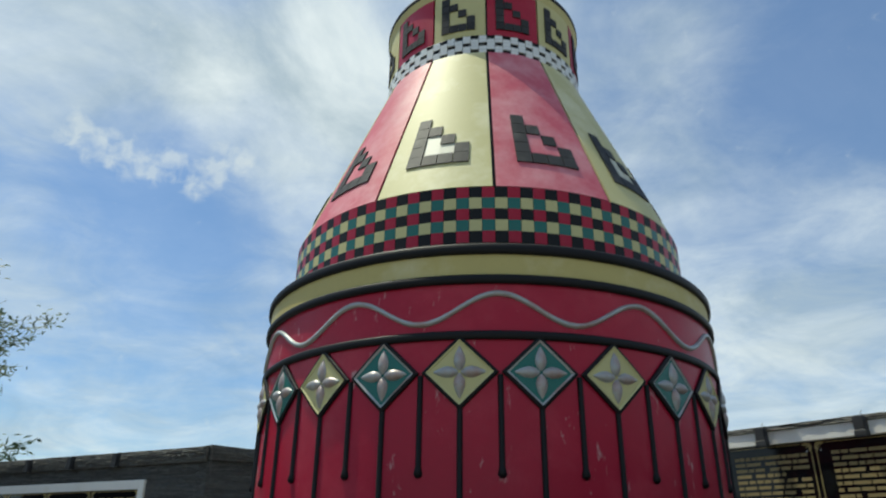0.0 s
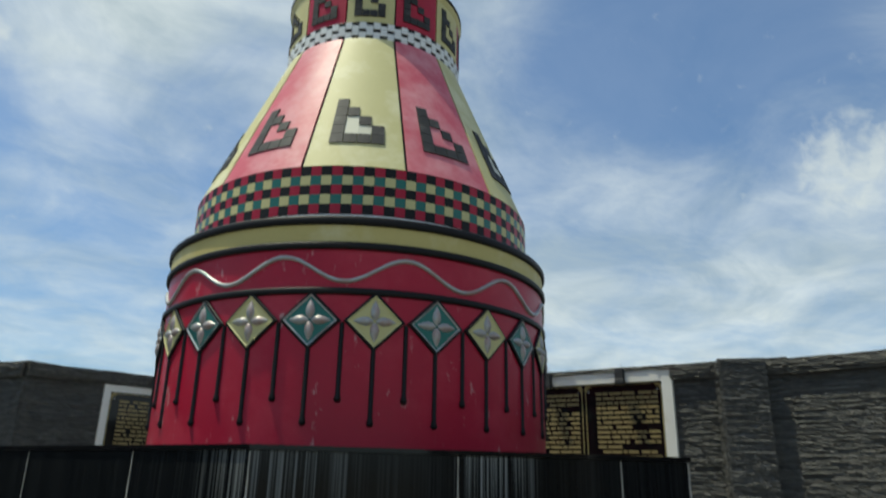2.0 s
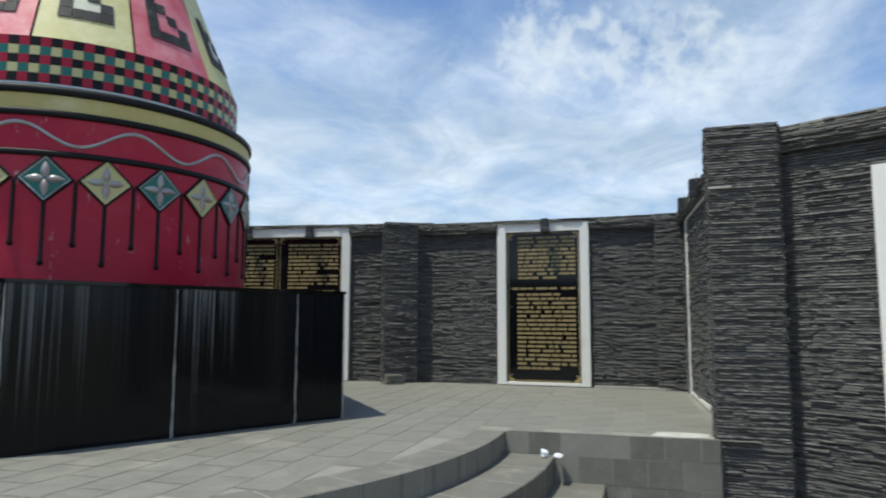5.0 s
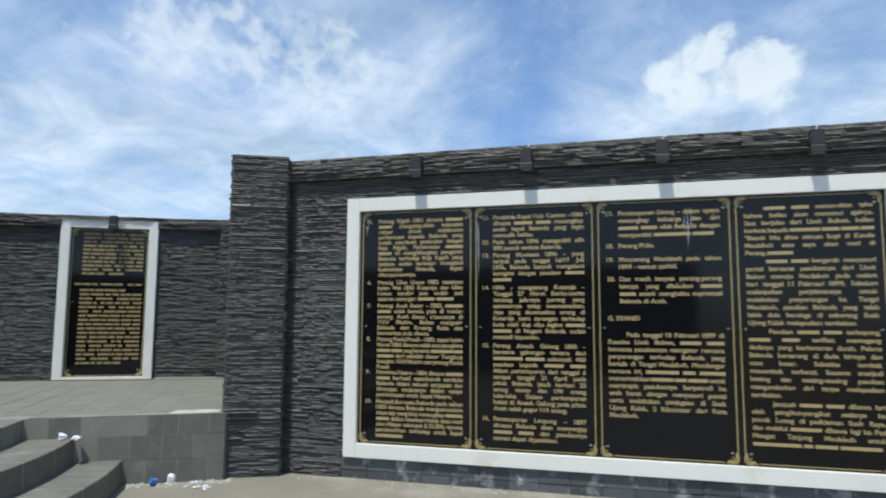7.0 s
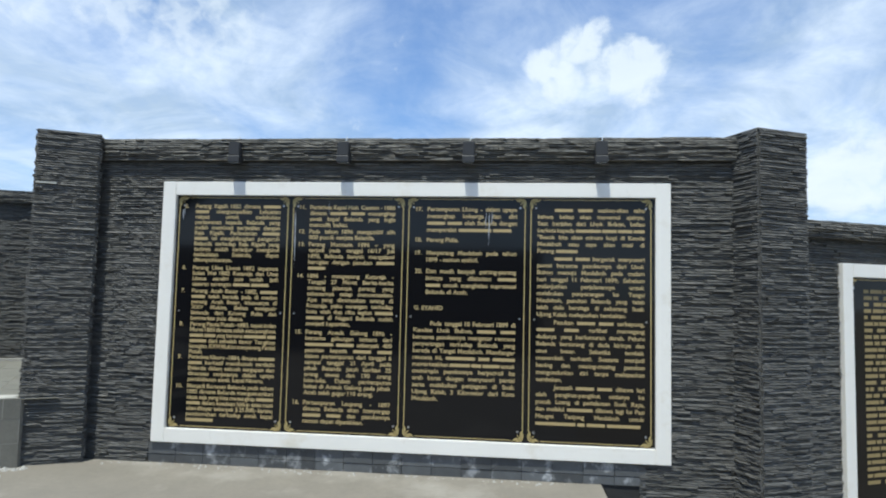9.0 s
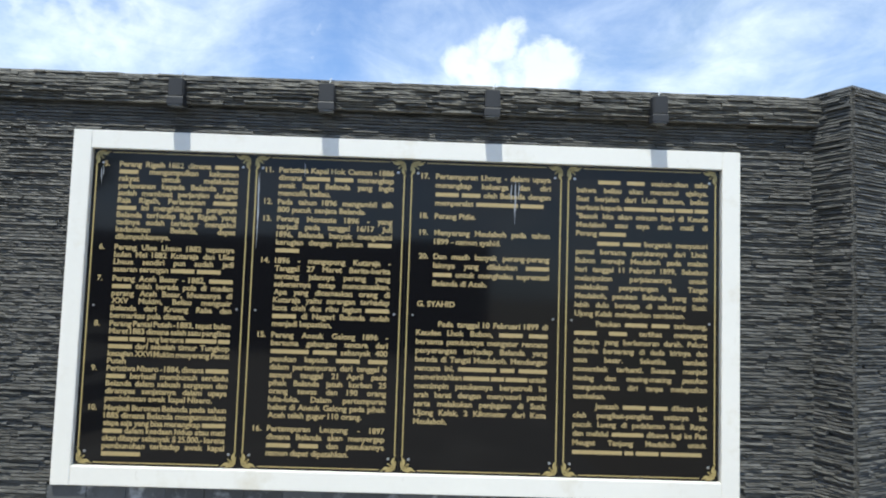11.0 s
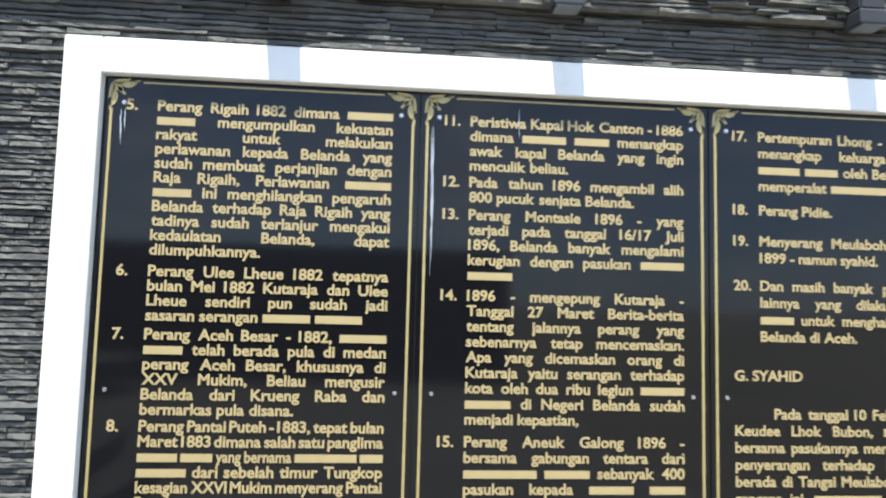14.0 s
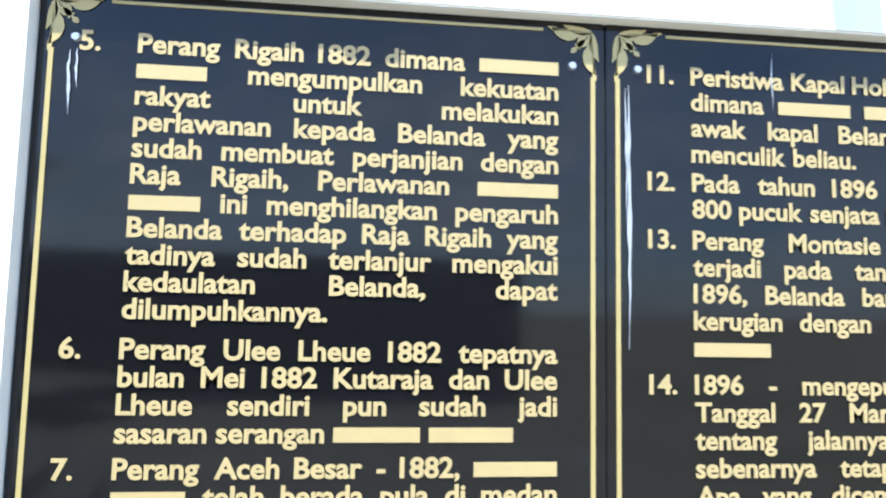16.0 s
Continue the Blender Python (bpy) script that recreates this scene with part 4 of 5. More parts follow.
def lime_drip(y, z0, z1, w, seed):
    """A pale mark down the polished slabs: dried drips, and a reflection painted on the third."""
    rng = random.Random(seed)
    v, f, n, c = [], [], 14, 0.0
    for q in range(n + 1):
        t = q / n
        c += rng.uniform(-0.0015, 0.0015)
        half = w * math.sin(math.pi * min(0.96, 0.04 + t)) * rng.uniform(0.5, 1.0)
        z = z1 + (z0 - z1) * t
        v += [(c - half, 0.0, z), (c + half, 0.0, z)]
        if q:
            k = 2 * q
            f.append((k - 2, k - 1, k + 1, k))
    ob = raw("lime_drip", v, f, LIME_GLINT, main_slabs)
    ob.matrix_basis = Matrix.Translation((-0.83 - y, -0.0115, 0))


LIME_GLINT = mat("dried_lime", (0.34, 0.36, 0.40), 0.6, vary=0.5, scale=40)
main_slabs = [o for o in bpy.data.objects if o.name == "memorial_panel"][0]
lime_drip(-2.108, 1.80, 2.335, 0.0055, 1)
lime_drip(-2.100, 2.05, 2.33, 0.003, 2)
lime_drip(-1.022, 2.22, 2.345, 0.004, 3)
lime_drip(-1.035, 2.27, 2.35, 0.003, 4)
# bright reflection on the third slab, put into pale strips
lime_drip(-3.885, 2.03, 2.335, 0.006, 5)
lime_drip(-3.862, 2.17, 2.33, 0.004, 7)
lime_drip(-3.915, 2.20, 2.34, 0.004, 8)
lime_drip(-2.42, 2.30, 2.42, 0.002, 6)
panel("memorial_panel", line_frame((5.52, 4.35), (6.137, 3.22)), 1.288, PLAT + 0.01, 2.855, None, 0.125, (5,), 300,
      "narrow white-framed panel with a single black slab", proud=0.07, bottom=0.04)
d2 = Vector((W2B[0] - W2A[0], W2B[1] - W2A[1], 0)).normalized()
p2 = Vector((4.255, 6.195, 0)) - d2 * 4.32
panel("memorial_panel", line_frame((p2.x, p2.y), (4.255, 6.195)), 4.32, PLAT + 0.01, 2.865, None, 0.13, (0, 0, 0, 0), 400,
      "white-framed panel of black slabs behind the monument", proud=0.07, bottom=0.05)
panel("memorial_panel", line_frame((-2.52, 10.12), L1B), 2.1, PLAT + 0.01, 2.755, None, 0.10, (0, 0), 500, "white-framed panel of black slabs in shade", bottom=0.05)
d0 = Vector((L0B[0] - L0A[0], L0B[1] - L0A[1], 0)).normalized()
q0 = Vector((-4.474, 10.189, 0)) - d0 * 4.6
panel("memorial_panel", line_frame((q0.x, q0.y), L0B), 4.6, 0.19, 2.54, None, 0.127, (0, 0, 0, 0), 600, "wide white-framed panel of black slabs in shade")
m5 = line_frame(W5A, W5B) @ Matrix.Translation((0.59, 0, 0))
panel("memorial_panel", m5, 2.6, -0.35, 1.945, None, 0.12, (0, 0), 700, "white-framed panel on the lower wall beyond the pier", proud=0.065)
mE = line_frame(WEA, WEB) @ Matrix.Translation((0.55, 0, 0))
panel("memorial_panel", mE, 2.2, PLAT + 0.01, 2.83, None, 0.12, (0, 0), 800, "white-framed panel on the terrace end wall", proud=0.03, bottom=0.05)


# ---------------------------------------------------------------- lamps on the copings
def lamp_at(m, group, label="dark grey floodlight box fixed to the coping"):
    lamp = empty("wall_lamp", m, label, "lamp", group)
    part("housing", box_bm(-0.052, 0.052, -0.085, 0.0, 0.072, 0.200, bevel=0.007), LAMPGREY, lamp)
    bm = bmesh.new()
    rows = []
    for z, half, y0 in ((0.074, 0.050, -0.083), (0.066, 0.054, -0.088), (0.022, 0.055, -0.089), (0.014, 0.053, -0.087)):
        rows.append([bm.verts.new(c) for c in ((-half, y0, z), (half, y0, z), (half, 0.0, z), (-half, 0.0, z))])
    for p, q in zip(rows, rows[1:]):
        for k in range(4):
            bm.faces.new((p[k], q[k], q[(k + 1) % 4], p[(k + 1) % 4]))
    bm.faces.new(rows[0])
    bm.faces.new(rows[-1][::-1])
    bmesh.ops.recalc_face_normals(bm, faces=bm.faces[:])
    part("reflector", bm, LAMPGREY, lamp)
    part("lens", box_bm(-0.045, 0.045, -0.085, -0.012, 0.010, 0.016), LENS, lamp, "dull glass lens")
    bm = box_bm(-0.03, 0.03, -0.012, 0.03, 0.192, 0.208)
    part("bracket", bm, LAMPGREY, lamp)
    return lamp


def cable_for(lamp):
    bm = bmesh.new()
    bmesh.ops.create_cone(bm, cap_ends=True, segments=8, radius1=0.005, radius2=0.004, depth=0.055, matrix=Matrix.Translation((0.012, -0.012, 0.235)) @ Matrix.Rotation(radians(18), 4, "Y"))
    part("cable_end", bm, WHITEPAINT, lamp, "short white cable end")


lamp4 = lamp_at(line_frame((W4 - 0.065, -1.545), (W4 - 0.065, -3)) @ Matrix.Translation((0, 0, 2.742)), "lamps on the panel wall")
cable_for(lamp4)
for yl in (-2.565, -3.70, -4.855):
    copy_thing(lamp4, line_frame((W4 - 0.065, yl), (W4 - 0.065, yl - 1)) @ Matrix.Translation((0, 0, 2.742)))


def far_lamps(a, b, us, z, group, off):
    m = line_frame(a, b)
    for u in us:
        copy_thing(lamp4, m @ Matrix.Translation((u, -off, z)))["group"] = group


far_lamps(W3A, W3B, (dist(W3A, (5.85, 3.74)),), 2.70, "lamps on the terrace wall", 0.075)
far_lamps(W2A, W2B, (F2R - 0.62, F2R - 1.60, F2R - 2.6, F2R - 3.6), 2.70, "lamps on the terrace wall", 0.075)
far_lamps(L1A, L1B, (1.75, 2.75), 2.735, "lamps on the shaded wall", 0.065)
far_lamps(L0A, L0B, (6.48 - 0.62, 6.48 - 1.7, 6.48 - 2.8, 6.48 - 3.9), 2.72, "lamps on the court wall", 0.065)
far_lamps(WEA, WEB, (1.1, 2.2), 2.72, "lamps on the end wall", 0.075)
far_lamps(W5A, W5B, (1.2, 2.5), 2.11, "lamps on the lower wall", 0.065)
# ---------------------------------------------------------------- the monument
tower = empty("monument_tower", pose(CX, CY, 0), "tall bottle-shaped monument painted red, pale yellow and black", "monument")


def lathe(profile, n=96, a0=0.0, a1=2 * math.pi):
    bm = bmesh.new()
    full = abs(a1 - a0 - 2 * math.pi) < 1e-6
    cols = []
    for i in range(n if full else n + 1):
        a = a0 + (a1 - a0) * i / n
        cols.append([bm.verts.new((r * math.cos(a), r * math.sin(a), z)) for r, z in profile])
    for i in range(n):
        p, q = cols[i], cols[(i + 1) % len(cols)]
        for j in range(len(profile) - 1):
            bm.faces.new((p[j], q[j], q[j + 1], p[j + 1]))
    bmesh.ops.recalc_face_normals(bm, faces=bm.faces[:])
    return bm


def ring(name, r, z0, z1, out, material, label=""):
    return part(name, lathe([(r - 0.03, z0), (r + out * 0.7, z0), (r + out, z0 + 0.2 * (z1 - z0)), (r + out, z1 - 0.2 * (z1 - z0)), (r + out * 0.7, z1), (r - 0.03, z1)]),
                material, tower, label, smooth=True)


PB = 1.74
part("drum", lathe([(1.605, PB - 0.03), (1.605, 3.06)]), RED_WORN, tower, "glossy red drum wall", smooth=True)
ring("black_ring", 1.605, 2.722, 2.768, 0.022, BLACK)
ring("black_ring", 1.605, 3.035, 3.085, 0.028, BLACK)
part("yellow_band", lathe([(1.612, 3.08), (1.612, 3.22)]), OCHRE, tower, "ochre yellow band", smooth=True)
ring("black_ring", 1.600, 3.208, 3.272, 0.034, BLACK)
part("ledge", lathe([(1.62, 3.262), (1.44, 3.285)]), BLACK, tower, smooth=True)
part("neck_core", lathe([(1.455, 3.28), (1.455, 3.73), (0.83, 5.255), (0.815, 5.93), (0.86, 5.965), (0.83, 5.985), (0.80, 5.95), (0.78, 5.2)]), BLACK, tower, smooth=True)
ring("pale_ring", 1.455, 3.322, 3.343, 0.016, WHITEPAINT)
ring("rim", 0.835, 5.935, 5.985, 0.036, BLACK)
part("rim_flare", lathe([(0.842, 5.885), (0.852, 5.91), (0.866, 5.937)]), YELLOW, tower, smooth=True)


def patch_bm(a0, a1, prof, thick, n=8, inset=0.0):
    """A curved plate between two angles; prof lists (radius, height) from below upwards."""
    bm = bmesh.new()
    rows = []
    for r, z in prof:
        k = inset / r
        out = [bm.verts.new(((r) * math.cos(a0 + k + (a1 - a0 - 2 * k) * i / n), r * math.sin(a0 + k + (a1 - a0 - 2 * k) * i / n), z)) for i in range(n + 1)]
        inn = [bm.verts.new(((r - thick) * math.cos(a0 + k + (a1 - a0 - 2 * k) * i / n), (r - thick) * math.sin(a0 + k + (a1 - a0 - 2 * k) * i / n), z)) for i in range(n + 1)]
        rows.append((out, inn))
    for (o0, i0), (o1, i1) in zip(rows, rows[1:]):
        for i in range(n):
            bm.faces.new((o0[i], o0[i + 1], o1[i + 1], o1[i])).smooth = True
        bm.faces.new((o0[0], o1[0], i1[0], i0[0]))
        bm.faces.new((o0[n], i0[n], i1[n], o1[n]))
    for o, inn in (rows[0], rows[-1]):
        for i in range(n):
            bm.faces.new((o[i], inn[i], inn[i + 1], o[i + 1]))
    bmesh.ops.recalc_face_normals(bm, faces=bm.faces[:])
    bmesh.ops.split_edges(bm, edges=[e for e in bm.edges if len({f.smooth for f in e.link_faces}) > 1])
    return bm


def cone_r(z):
    return 1.472 - (z - 3.72) * 0.405


TILE_A = radians(3)
# five rows of square tiles round the foot of the neck
cells, rest = {}, {}
for name, material in (("black", BLACK), ("cream", YELLOW), ("red", RED), ("green", TEAL)):
    bm = patch_bm(0, TILE_A, [(1.474, 0.0), (1.474, 0.0735)], 0.016, n=2, inset=0.0012)
    me = bpy.data.meshes.new("tile")
    bm.to_mesh(me)
    bm.free()
    me.materials.append(material)
    cells[name] = me
    rest[name] = ([], [], material)
for row in range(5):
    for col in range(120):
        key = (("black", "cream")[row % 2], ("red", "green")[row % 2])[col % 2]
        m = Matrix.Translation((0, 0, 3.712 - 0.0735 * (row + 1))) @ Matrix.Rotation(TILE_A * col, 4, "Z")
        if col >= 60:
            ob = new("tile", cells[key])
            ob.parent = tower
            ob.matrix_basis = m
        else:
            rv, rf, _ = rest[key]
            k = len(rv)
            rv += [tuple(m @ vert.co) for vert in cells[key].vertices]
            rf += [tuple(n + k for n in p.vertices) for p in cells[key].polygons]
for rv, rf, material in rest.values():
    raw("rear_tiles", rv, rf, material, tower)["kind"] = "stuff"

# small tiles under the mouth, joined
v, f = {"w": [], "k": []}, {"w": [], "k": []}
N_SMALL = 84
for row in range(5):
    for col in range(N_SMALL):
        key = "k" if row % 2 == 0 and (col + row // 2) % 2 else "w"
        a0, a1 = 2 * math.pi * col / N_SMALL, 2 * math.pi * (col + 1) / N_SMALL
        z0, z1 = 5.245 + row * 0.0335, 5.245 + (row + 1) * 0.0335
        for sub, (b0, b1) in enumerate(((a0 + 0.002, a1 - 0.002),)):
            r = 0.848 if key == "w" else 0.841
            k = len(v[key])
            for a in (b0, b1):
                v[key] += [(r * math.cos(a), r * math.sin(a), z0 + 0.001), (r * math.cos(a), r * math.sin(a), z1 - 0.001),
                           (0.82 * math.cos(a), 0.82 * math.sin(a), z1 - 0.001), (0.82 * math.cos(a), 0.82 * math.sin(a), z0 + 0.001)]
            f[key] += [(k, k + 4, k + 5, k + 1), (k + 1, k + 5, k + 6, k + 2), (k, k + 3, k + 7, k + 4), (k, k + 1, k + 2, k + 3), (k + 4, k + 7, k + 6, k + 5)]
raw("small_tiles", v["w"], f["w"], WHITEPAINT, tower, "band of small white tiles")["kind"] = "stuff"
raw("small_tiles", v["k"], f["k"], BLACK, tower, "small black tiles between the white ones")["kind"] = "stuff"

# twelve painted fields on the slope and twelve on the mouth, with stepped block motifs
BLOCKS = [(0, r) for r in range(5)] + [(1, 1), (2, 2), (3, 3), (1, 4), (2, 4), (3, 4)]


def block_mesh(aa, ab, za, zb, rad, lift):
    bm = bmesh.new()
    g = 0.0022
    q = []
    for z in (za, zb):
        for a in (aa + g, (aa + ab) / 2, ab - g):
            for l in (0.001, lift):
                q.append(bm.verts.new(((rad(z) + l) * math.cos(a), (rad(z) + l) * math.sin(a), z)))
    for i in range(2):
        bm.faces.new((q[2 * i + 1], q[2 * i + 3], q[6 + 2 * i + 3], q[6 + 2 * i + 1]))
        bm.faces.new((q[2 * i], q[2 * i + 1], q[2 * i + 3], q[2 * i + 2]))
        bm.faces.new((q[6 + 2 * i], q[6 + 2 * i + 2], q[6 + 2 * i + 3], q[6 + 2 * i + 1]))
    bm.faces.new((q[0], q[6], q[7], q[1]))
    bm.faces.new((q[4], q[5], q[11], q[10]))
    bmesh.ops.recalc_face_normals(bm, faces=bm.faces[:])
    me = bpy.data.meshes.new("block")
    bm.to_mesh(me)
    bm.free()
    me.materials.append(DARKBLOCK)
    return me


DARKBLOCK = mat("dark_block_paint", (0.035, 0.035, 0.036), 0.6, vary=0.5, scale=10, tint=(0.075, 0.075, 0.07), tint_scale=6, per_object=0.4, spec=0.2)


def block_set(a_left, a_right, z_top, z_low, rad, lift):
    hz = (z_top - z_low) / 5
    da = (a_right - a_left) / 4
    return [block_mesh(a_left + da * c, a_left + da * (c + 1), z_top - (r + 1) * hz + 0.002, z_top - r * hz - 0.002, rad, lift) for c, r in BLOCKS]


SLOPE_BLOCKS = block_set(radians(6.2), radians(23.7), 4.43, 3.945, cone_r, 0.012)
MOUTH_BLOCKS = block_set(radians(5), radians(24), 5.835, 5.475, lambda z: 0.842, 0.010)


def motif(parent, a0, meshes):
    for me in meshes:
        ob = new("block", me)
        ob.parent = parent
        ob.matrix_basis = Matrix.Rotation(a0, 4, "Z")


def filler(parent, a_left, a_right, z_top, z_low, rad, material):
    """The paler triangle inside a motif."""
    hz = (z_top - z_low) / 5
    bm = bmesh.new()
    for c, r in ((1, 2), (1, 3), (2, 3)):
        za, zb = z_top - (r + 1) * hz, z_top - r * hz
        aa, ab = a_left + (a_right - a_left) * c / 4, a_left + (a_right - a_left) * (c + 1) / 4
        q = [bm.verts.new(((rad(z) + 0.003) * math.cos(a), (rad(z) + 0.003) * math.sin(a), z)) for a, z in ((aa, za), (ab, za), (ab, zb), (aa, zb))]
        bm.faces.new(q)
    return part("motif_ground", bm, material, parent, "pale ground inside the motif")


for i in range(12):
    a0 = radians(-120 + 30 * i)
    a1 = a0 + radians(30)
    pale = i % 2 == 0
    field = part("painted_field", patch_bm(a0, a1, [(cone_r(z), z) for z in (3.716, 4.1, 4.5, 4.9, 5.24)], 0.02, n=8, inset=0.011), YELLOW if pale else PINK, tower,
                 "pale yellow painted field" if pale else "faded red painted field")
    motif(field, a0, SLOPE_BLOCKS)
    filler(field, a0 + radians(6.2), a0 + radians(23.7), 4.43, 3.945, cone_r, PALE_GROUND if pale else PINK)
    top = part("mouth_field", patch_bm(a0, a1, [(0.842, 5.415), (0.842, 5.65), (0.842, 5.90)], 0.02, n=8, inset=0.008), YELLOW if pale else RED, tower,
               "pale yellow field under the rim" if pale else "red field under the rim")
    motif(top, a0, MOUTH_BLOCKS)
ring("black_ring", 0.825, 5.408, 5.420, 0.019, BLACK)


# the waving silver rail
def wave():
    pts = []
    n = 288
    for i in range(n):
        a = 2 * math.pi * i / n
        pts.append((a, 2.897 + 0.083 * math.cos(12 * (a - radians(-90)))))
    bm = bmesh.new()
    rings_ = []
    for a, z in pts:
        c = []
        for dr, dz in ((0.0, 0.016), (0.018, 0.012), (0.022, 0.0), (0.018, -0.012), (0.0, -0.016)):
            c.append(bm.verts.new(((1.603 + dr) * math.cos(a), (1.603 + dr) * math.sin(a), z + dz)))
        rings_.append(c)
    for i in range(n):
        p, q = rings_[i], rings_[(i + 1) % n]
        for j in range(4):
            bm.faces.new((p[j], q[j], q[j + 1], p[j + 1]))
    bmesh.ops.recalc_face_normals(bm, faces=bm.faces[:])
    return bm


part("wave_rail", wave(), SILVER, tower, "waving raised rail in worn silver paint", smooth=True)


# raised diamonds with four petals, and hanging rods
def on_drum(u, w, lift):
    """A point of the drum: u metres along it, height w, lift off the surface; round the angle 0."""
    a = u / 1.605
    return ((1.605 + lift) * math.cos(a), (1.605 + lift) * math.sin(a), w)


def diamond_meshes():
    HW, HH = 0.203, 0.197
    frame_bm = bmesh.new()
    cor = [(0, HH), (HW, 0), (0, -HH), (-HW, 0)]
    steps = 6
    def loop(scale, lift):
        pts = []
        for i in range(4):
            for s in range(steps):
                t = s / steps
                u = (cor[i][0] * (1 - t) + cor[(i + 1) % 4][0] * t) * scale
                w = (cor[i][1] * (1 - t) + cor[(i + 1) % 4][1] * t) * scale
                pts.append(frame_bm.verts.new(on_drum(u, w, lift)))
        return pts
    loops = [loop(1.0, -0.004), loop(1.0, 0.014), loop(0.96, 0.019), loop(0.88, 0.021), loop(0.85, 0.012)]
    for p, q in zip(loops, loops[1:]):
        n = len(p)
        for i in range(n):
            frame_bm.faces.new((p[i], p[(i + 1) % n], q[(i + 1) % n], q[i]))
    bmesh.ops.recalc_face_normals(frame_bm, faces=frame_bm.faces[:])
    field = bmesh.new()
    g = 6
    grid = {}
    for i in range(g + 1):
        for j in range(g + 1):
            s, t = 2 * i / g - 1, 2 * j / g - 1
            grid[i, j] = field.verts.new(on_drum((s + t) / 2 * HW * 0.86, (s - t) / 2 * HH * 0.86, 0.014))
    for i in range(g):
        for j in range(g):
            field.faces.new((grid[i, j], grid[i + 1, j], grid[i + 1, j + 1], grid[i, j + 1]))
    border = bmesh.new()
    for k in range(4):
        for s in range(4):
            t0, t1 = s / 4, (s + 1) / 4
            def at(t, sc, lf, k=k):
                u = (cor[k][0] * (1 - t) + cor[(k + 1) % 4][0] * t) * sc
                w = (cor[k][1] * (1 - t) + cor[(k + 1) % 4][1] * t) * sc
                return border.verts.new(on_drum(u, w, lf))
            q = [at(t0, 0.87, 0.023), at(t1, 0.87, 0.023), at(t1, 0.80, 0.017), at(t0, 0.80, 0.017)]
            border.faces.new(q)
    petals = []
    for k in range(4):
        b = bmesh.new()
        along, n, m = 0.128, 8, 4
        rows = []
        for i in range(n + 1):
            t = i / n
            wd = 0.031 * math.sin(math.pi * (0.06 + 0.90 * t ** 0.8))
            hgt = 0.024 * math.sin(math.pi * (0.06 + 0.90 * t ** 0.8))
            row = []
            for j in range(m + 1):
                c = math.pi * j / m
                s_ = math.cos(c) * wd
                l_ = 0.014 + math.sin(c) * hgt
                d_ = 0.008 + along * t
                uu, ww = ((d_, s_), (s_, d_), (-d_, s_), (s_, -d_))[k]
                row.append(b.verts.new(on_drum(uu, ww, l_)))
            rows.append(row)
        for p, q in zip(rows, rows[1:]):
            for j in range(m):
                b.faces.new((p[j], p[j + 1], q[j + 1], q[j]))
        bmesh.ops.recalc_face_normals(b, faces=b.faces[:])
        petals.append(b)
    return frame_bm, field, border, petals


def mesh_of(bm, name, material, smooth=False):
    me = bpy.data.meshes.new(name)
    bm.to_mesh(me)
    bm.free()
    me.materials.append(material)
    if smooth:
        for p in me.polygons:
            p.use_smooth = True
    return me


fr, fi, bo, pe = diamond_meshes()
M_FRAME = mesh_of(fr, "diamond", BLACK)
fi2 = fi.copy()
M_FIELD = {0: mesh_of(fi, "field", YELLOW), 1: mesh_of(fi2, "field", TEAL)}
bo2 = bo.copy()
M_EDGE = {0: mesh_of(bo, "border", YELLOW), 1: mesh_of(bo2, "border", SILVER)}
M_PETAL = [mesh_of(b, "petal", SILVER, True) for b in pe]


def rod_mesh(z0, z1):
    bm = bmesh.new()
    m = 6
    rows = []
    for z, w in ((z0 - 0.004, 0.012), (z0 + 0.012, 0.024), (z0 + 0.036, 0.019), (z0 + 0.05, 0.0155), (z1, 0.0155)):
        rows.append([bm.verts.new(on_drum(math.cos(math.pi * j / m) * w, z, math.sin(math.pi * j / m) * w * 1.2 - 0.002)) for j in range(m + 1)])
    for p, q in zip(rows, rows[1:]):
        for j in range(m):
            bm.faces.new((p[j], p[j + 1], q[j + 1], q[j]))
    bm.faces.new(rows[0])
    bmesh.ops.recalc_face_normals(bm, faces=bm.faces[:])
    return mesh_of(bm, "hanging_rod", BLACK, True)


M_LONG, M_SHORT = rod_mesh(1.885, 2.39), rod_mesh(2.03, 2.535)
for k in range(24):
    a = radians(-97.4 + 15 * k)
    turn = Matrix.Rotation(a, 4, "Z")
    dia = new("diamond", M_FRAME)
    dia.parent = tower
    dia.matrix_basis = Matrix.Translation((0, 0, 2.548)) @ turn
    tagged(dia, "raised diamond with a yellow field and four silver petals" if k % 2 == 0 else "raised diamond with a teal field and four silver petals")
    for me in (M_FIELD[k % 2], M_EDGE[k % 2], *M_PETAL):
        ob = new(me.name.split(".")[0], me)
        ob.parent = dia
    for me, da in ((M_LONG, 0.0), (M_SHORT, 7.5)):
        ob = new("hanging_rod", me)
        ob.parent = tower
        ob.matrix_basis = Matrix.Rotation(a + radians(da), 4, "Z")

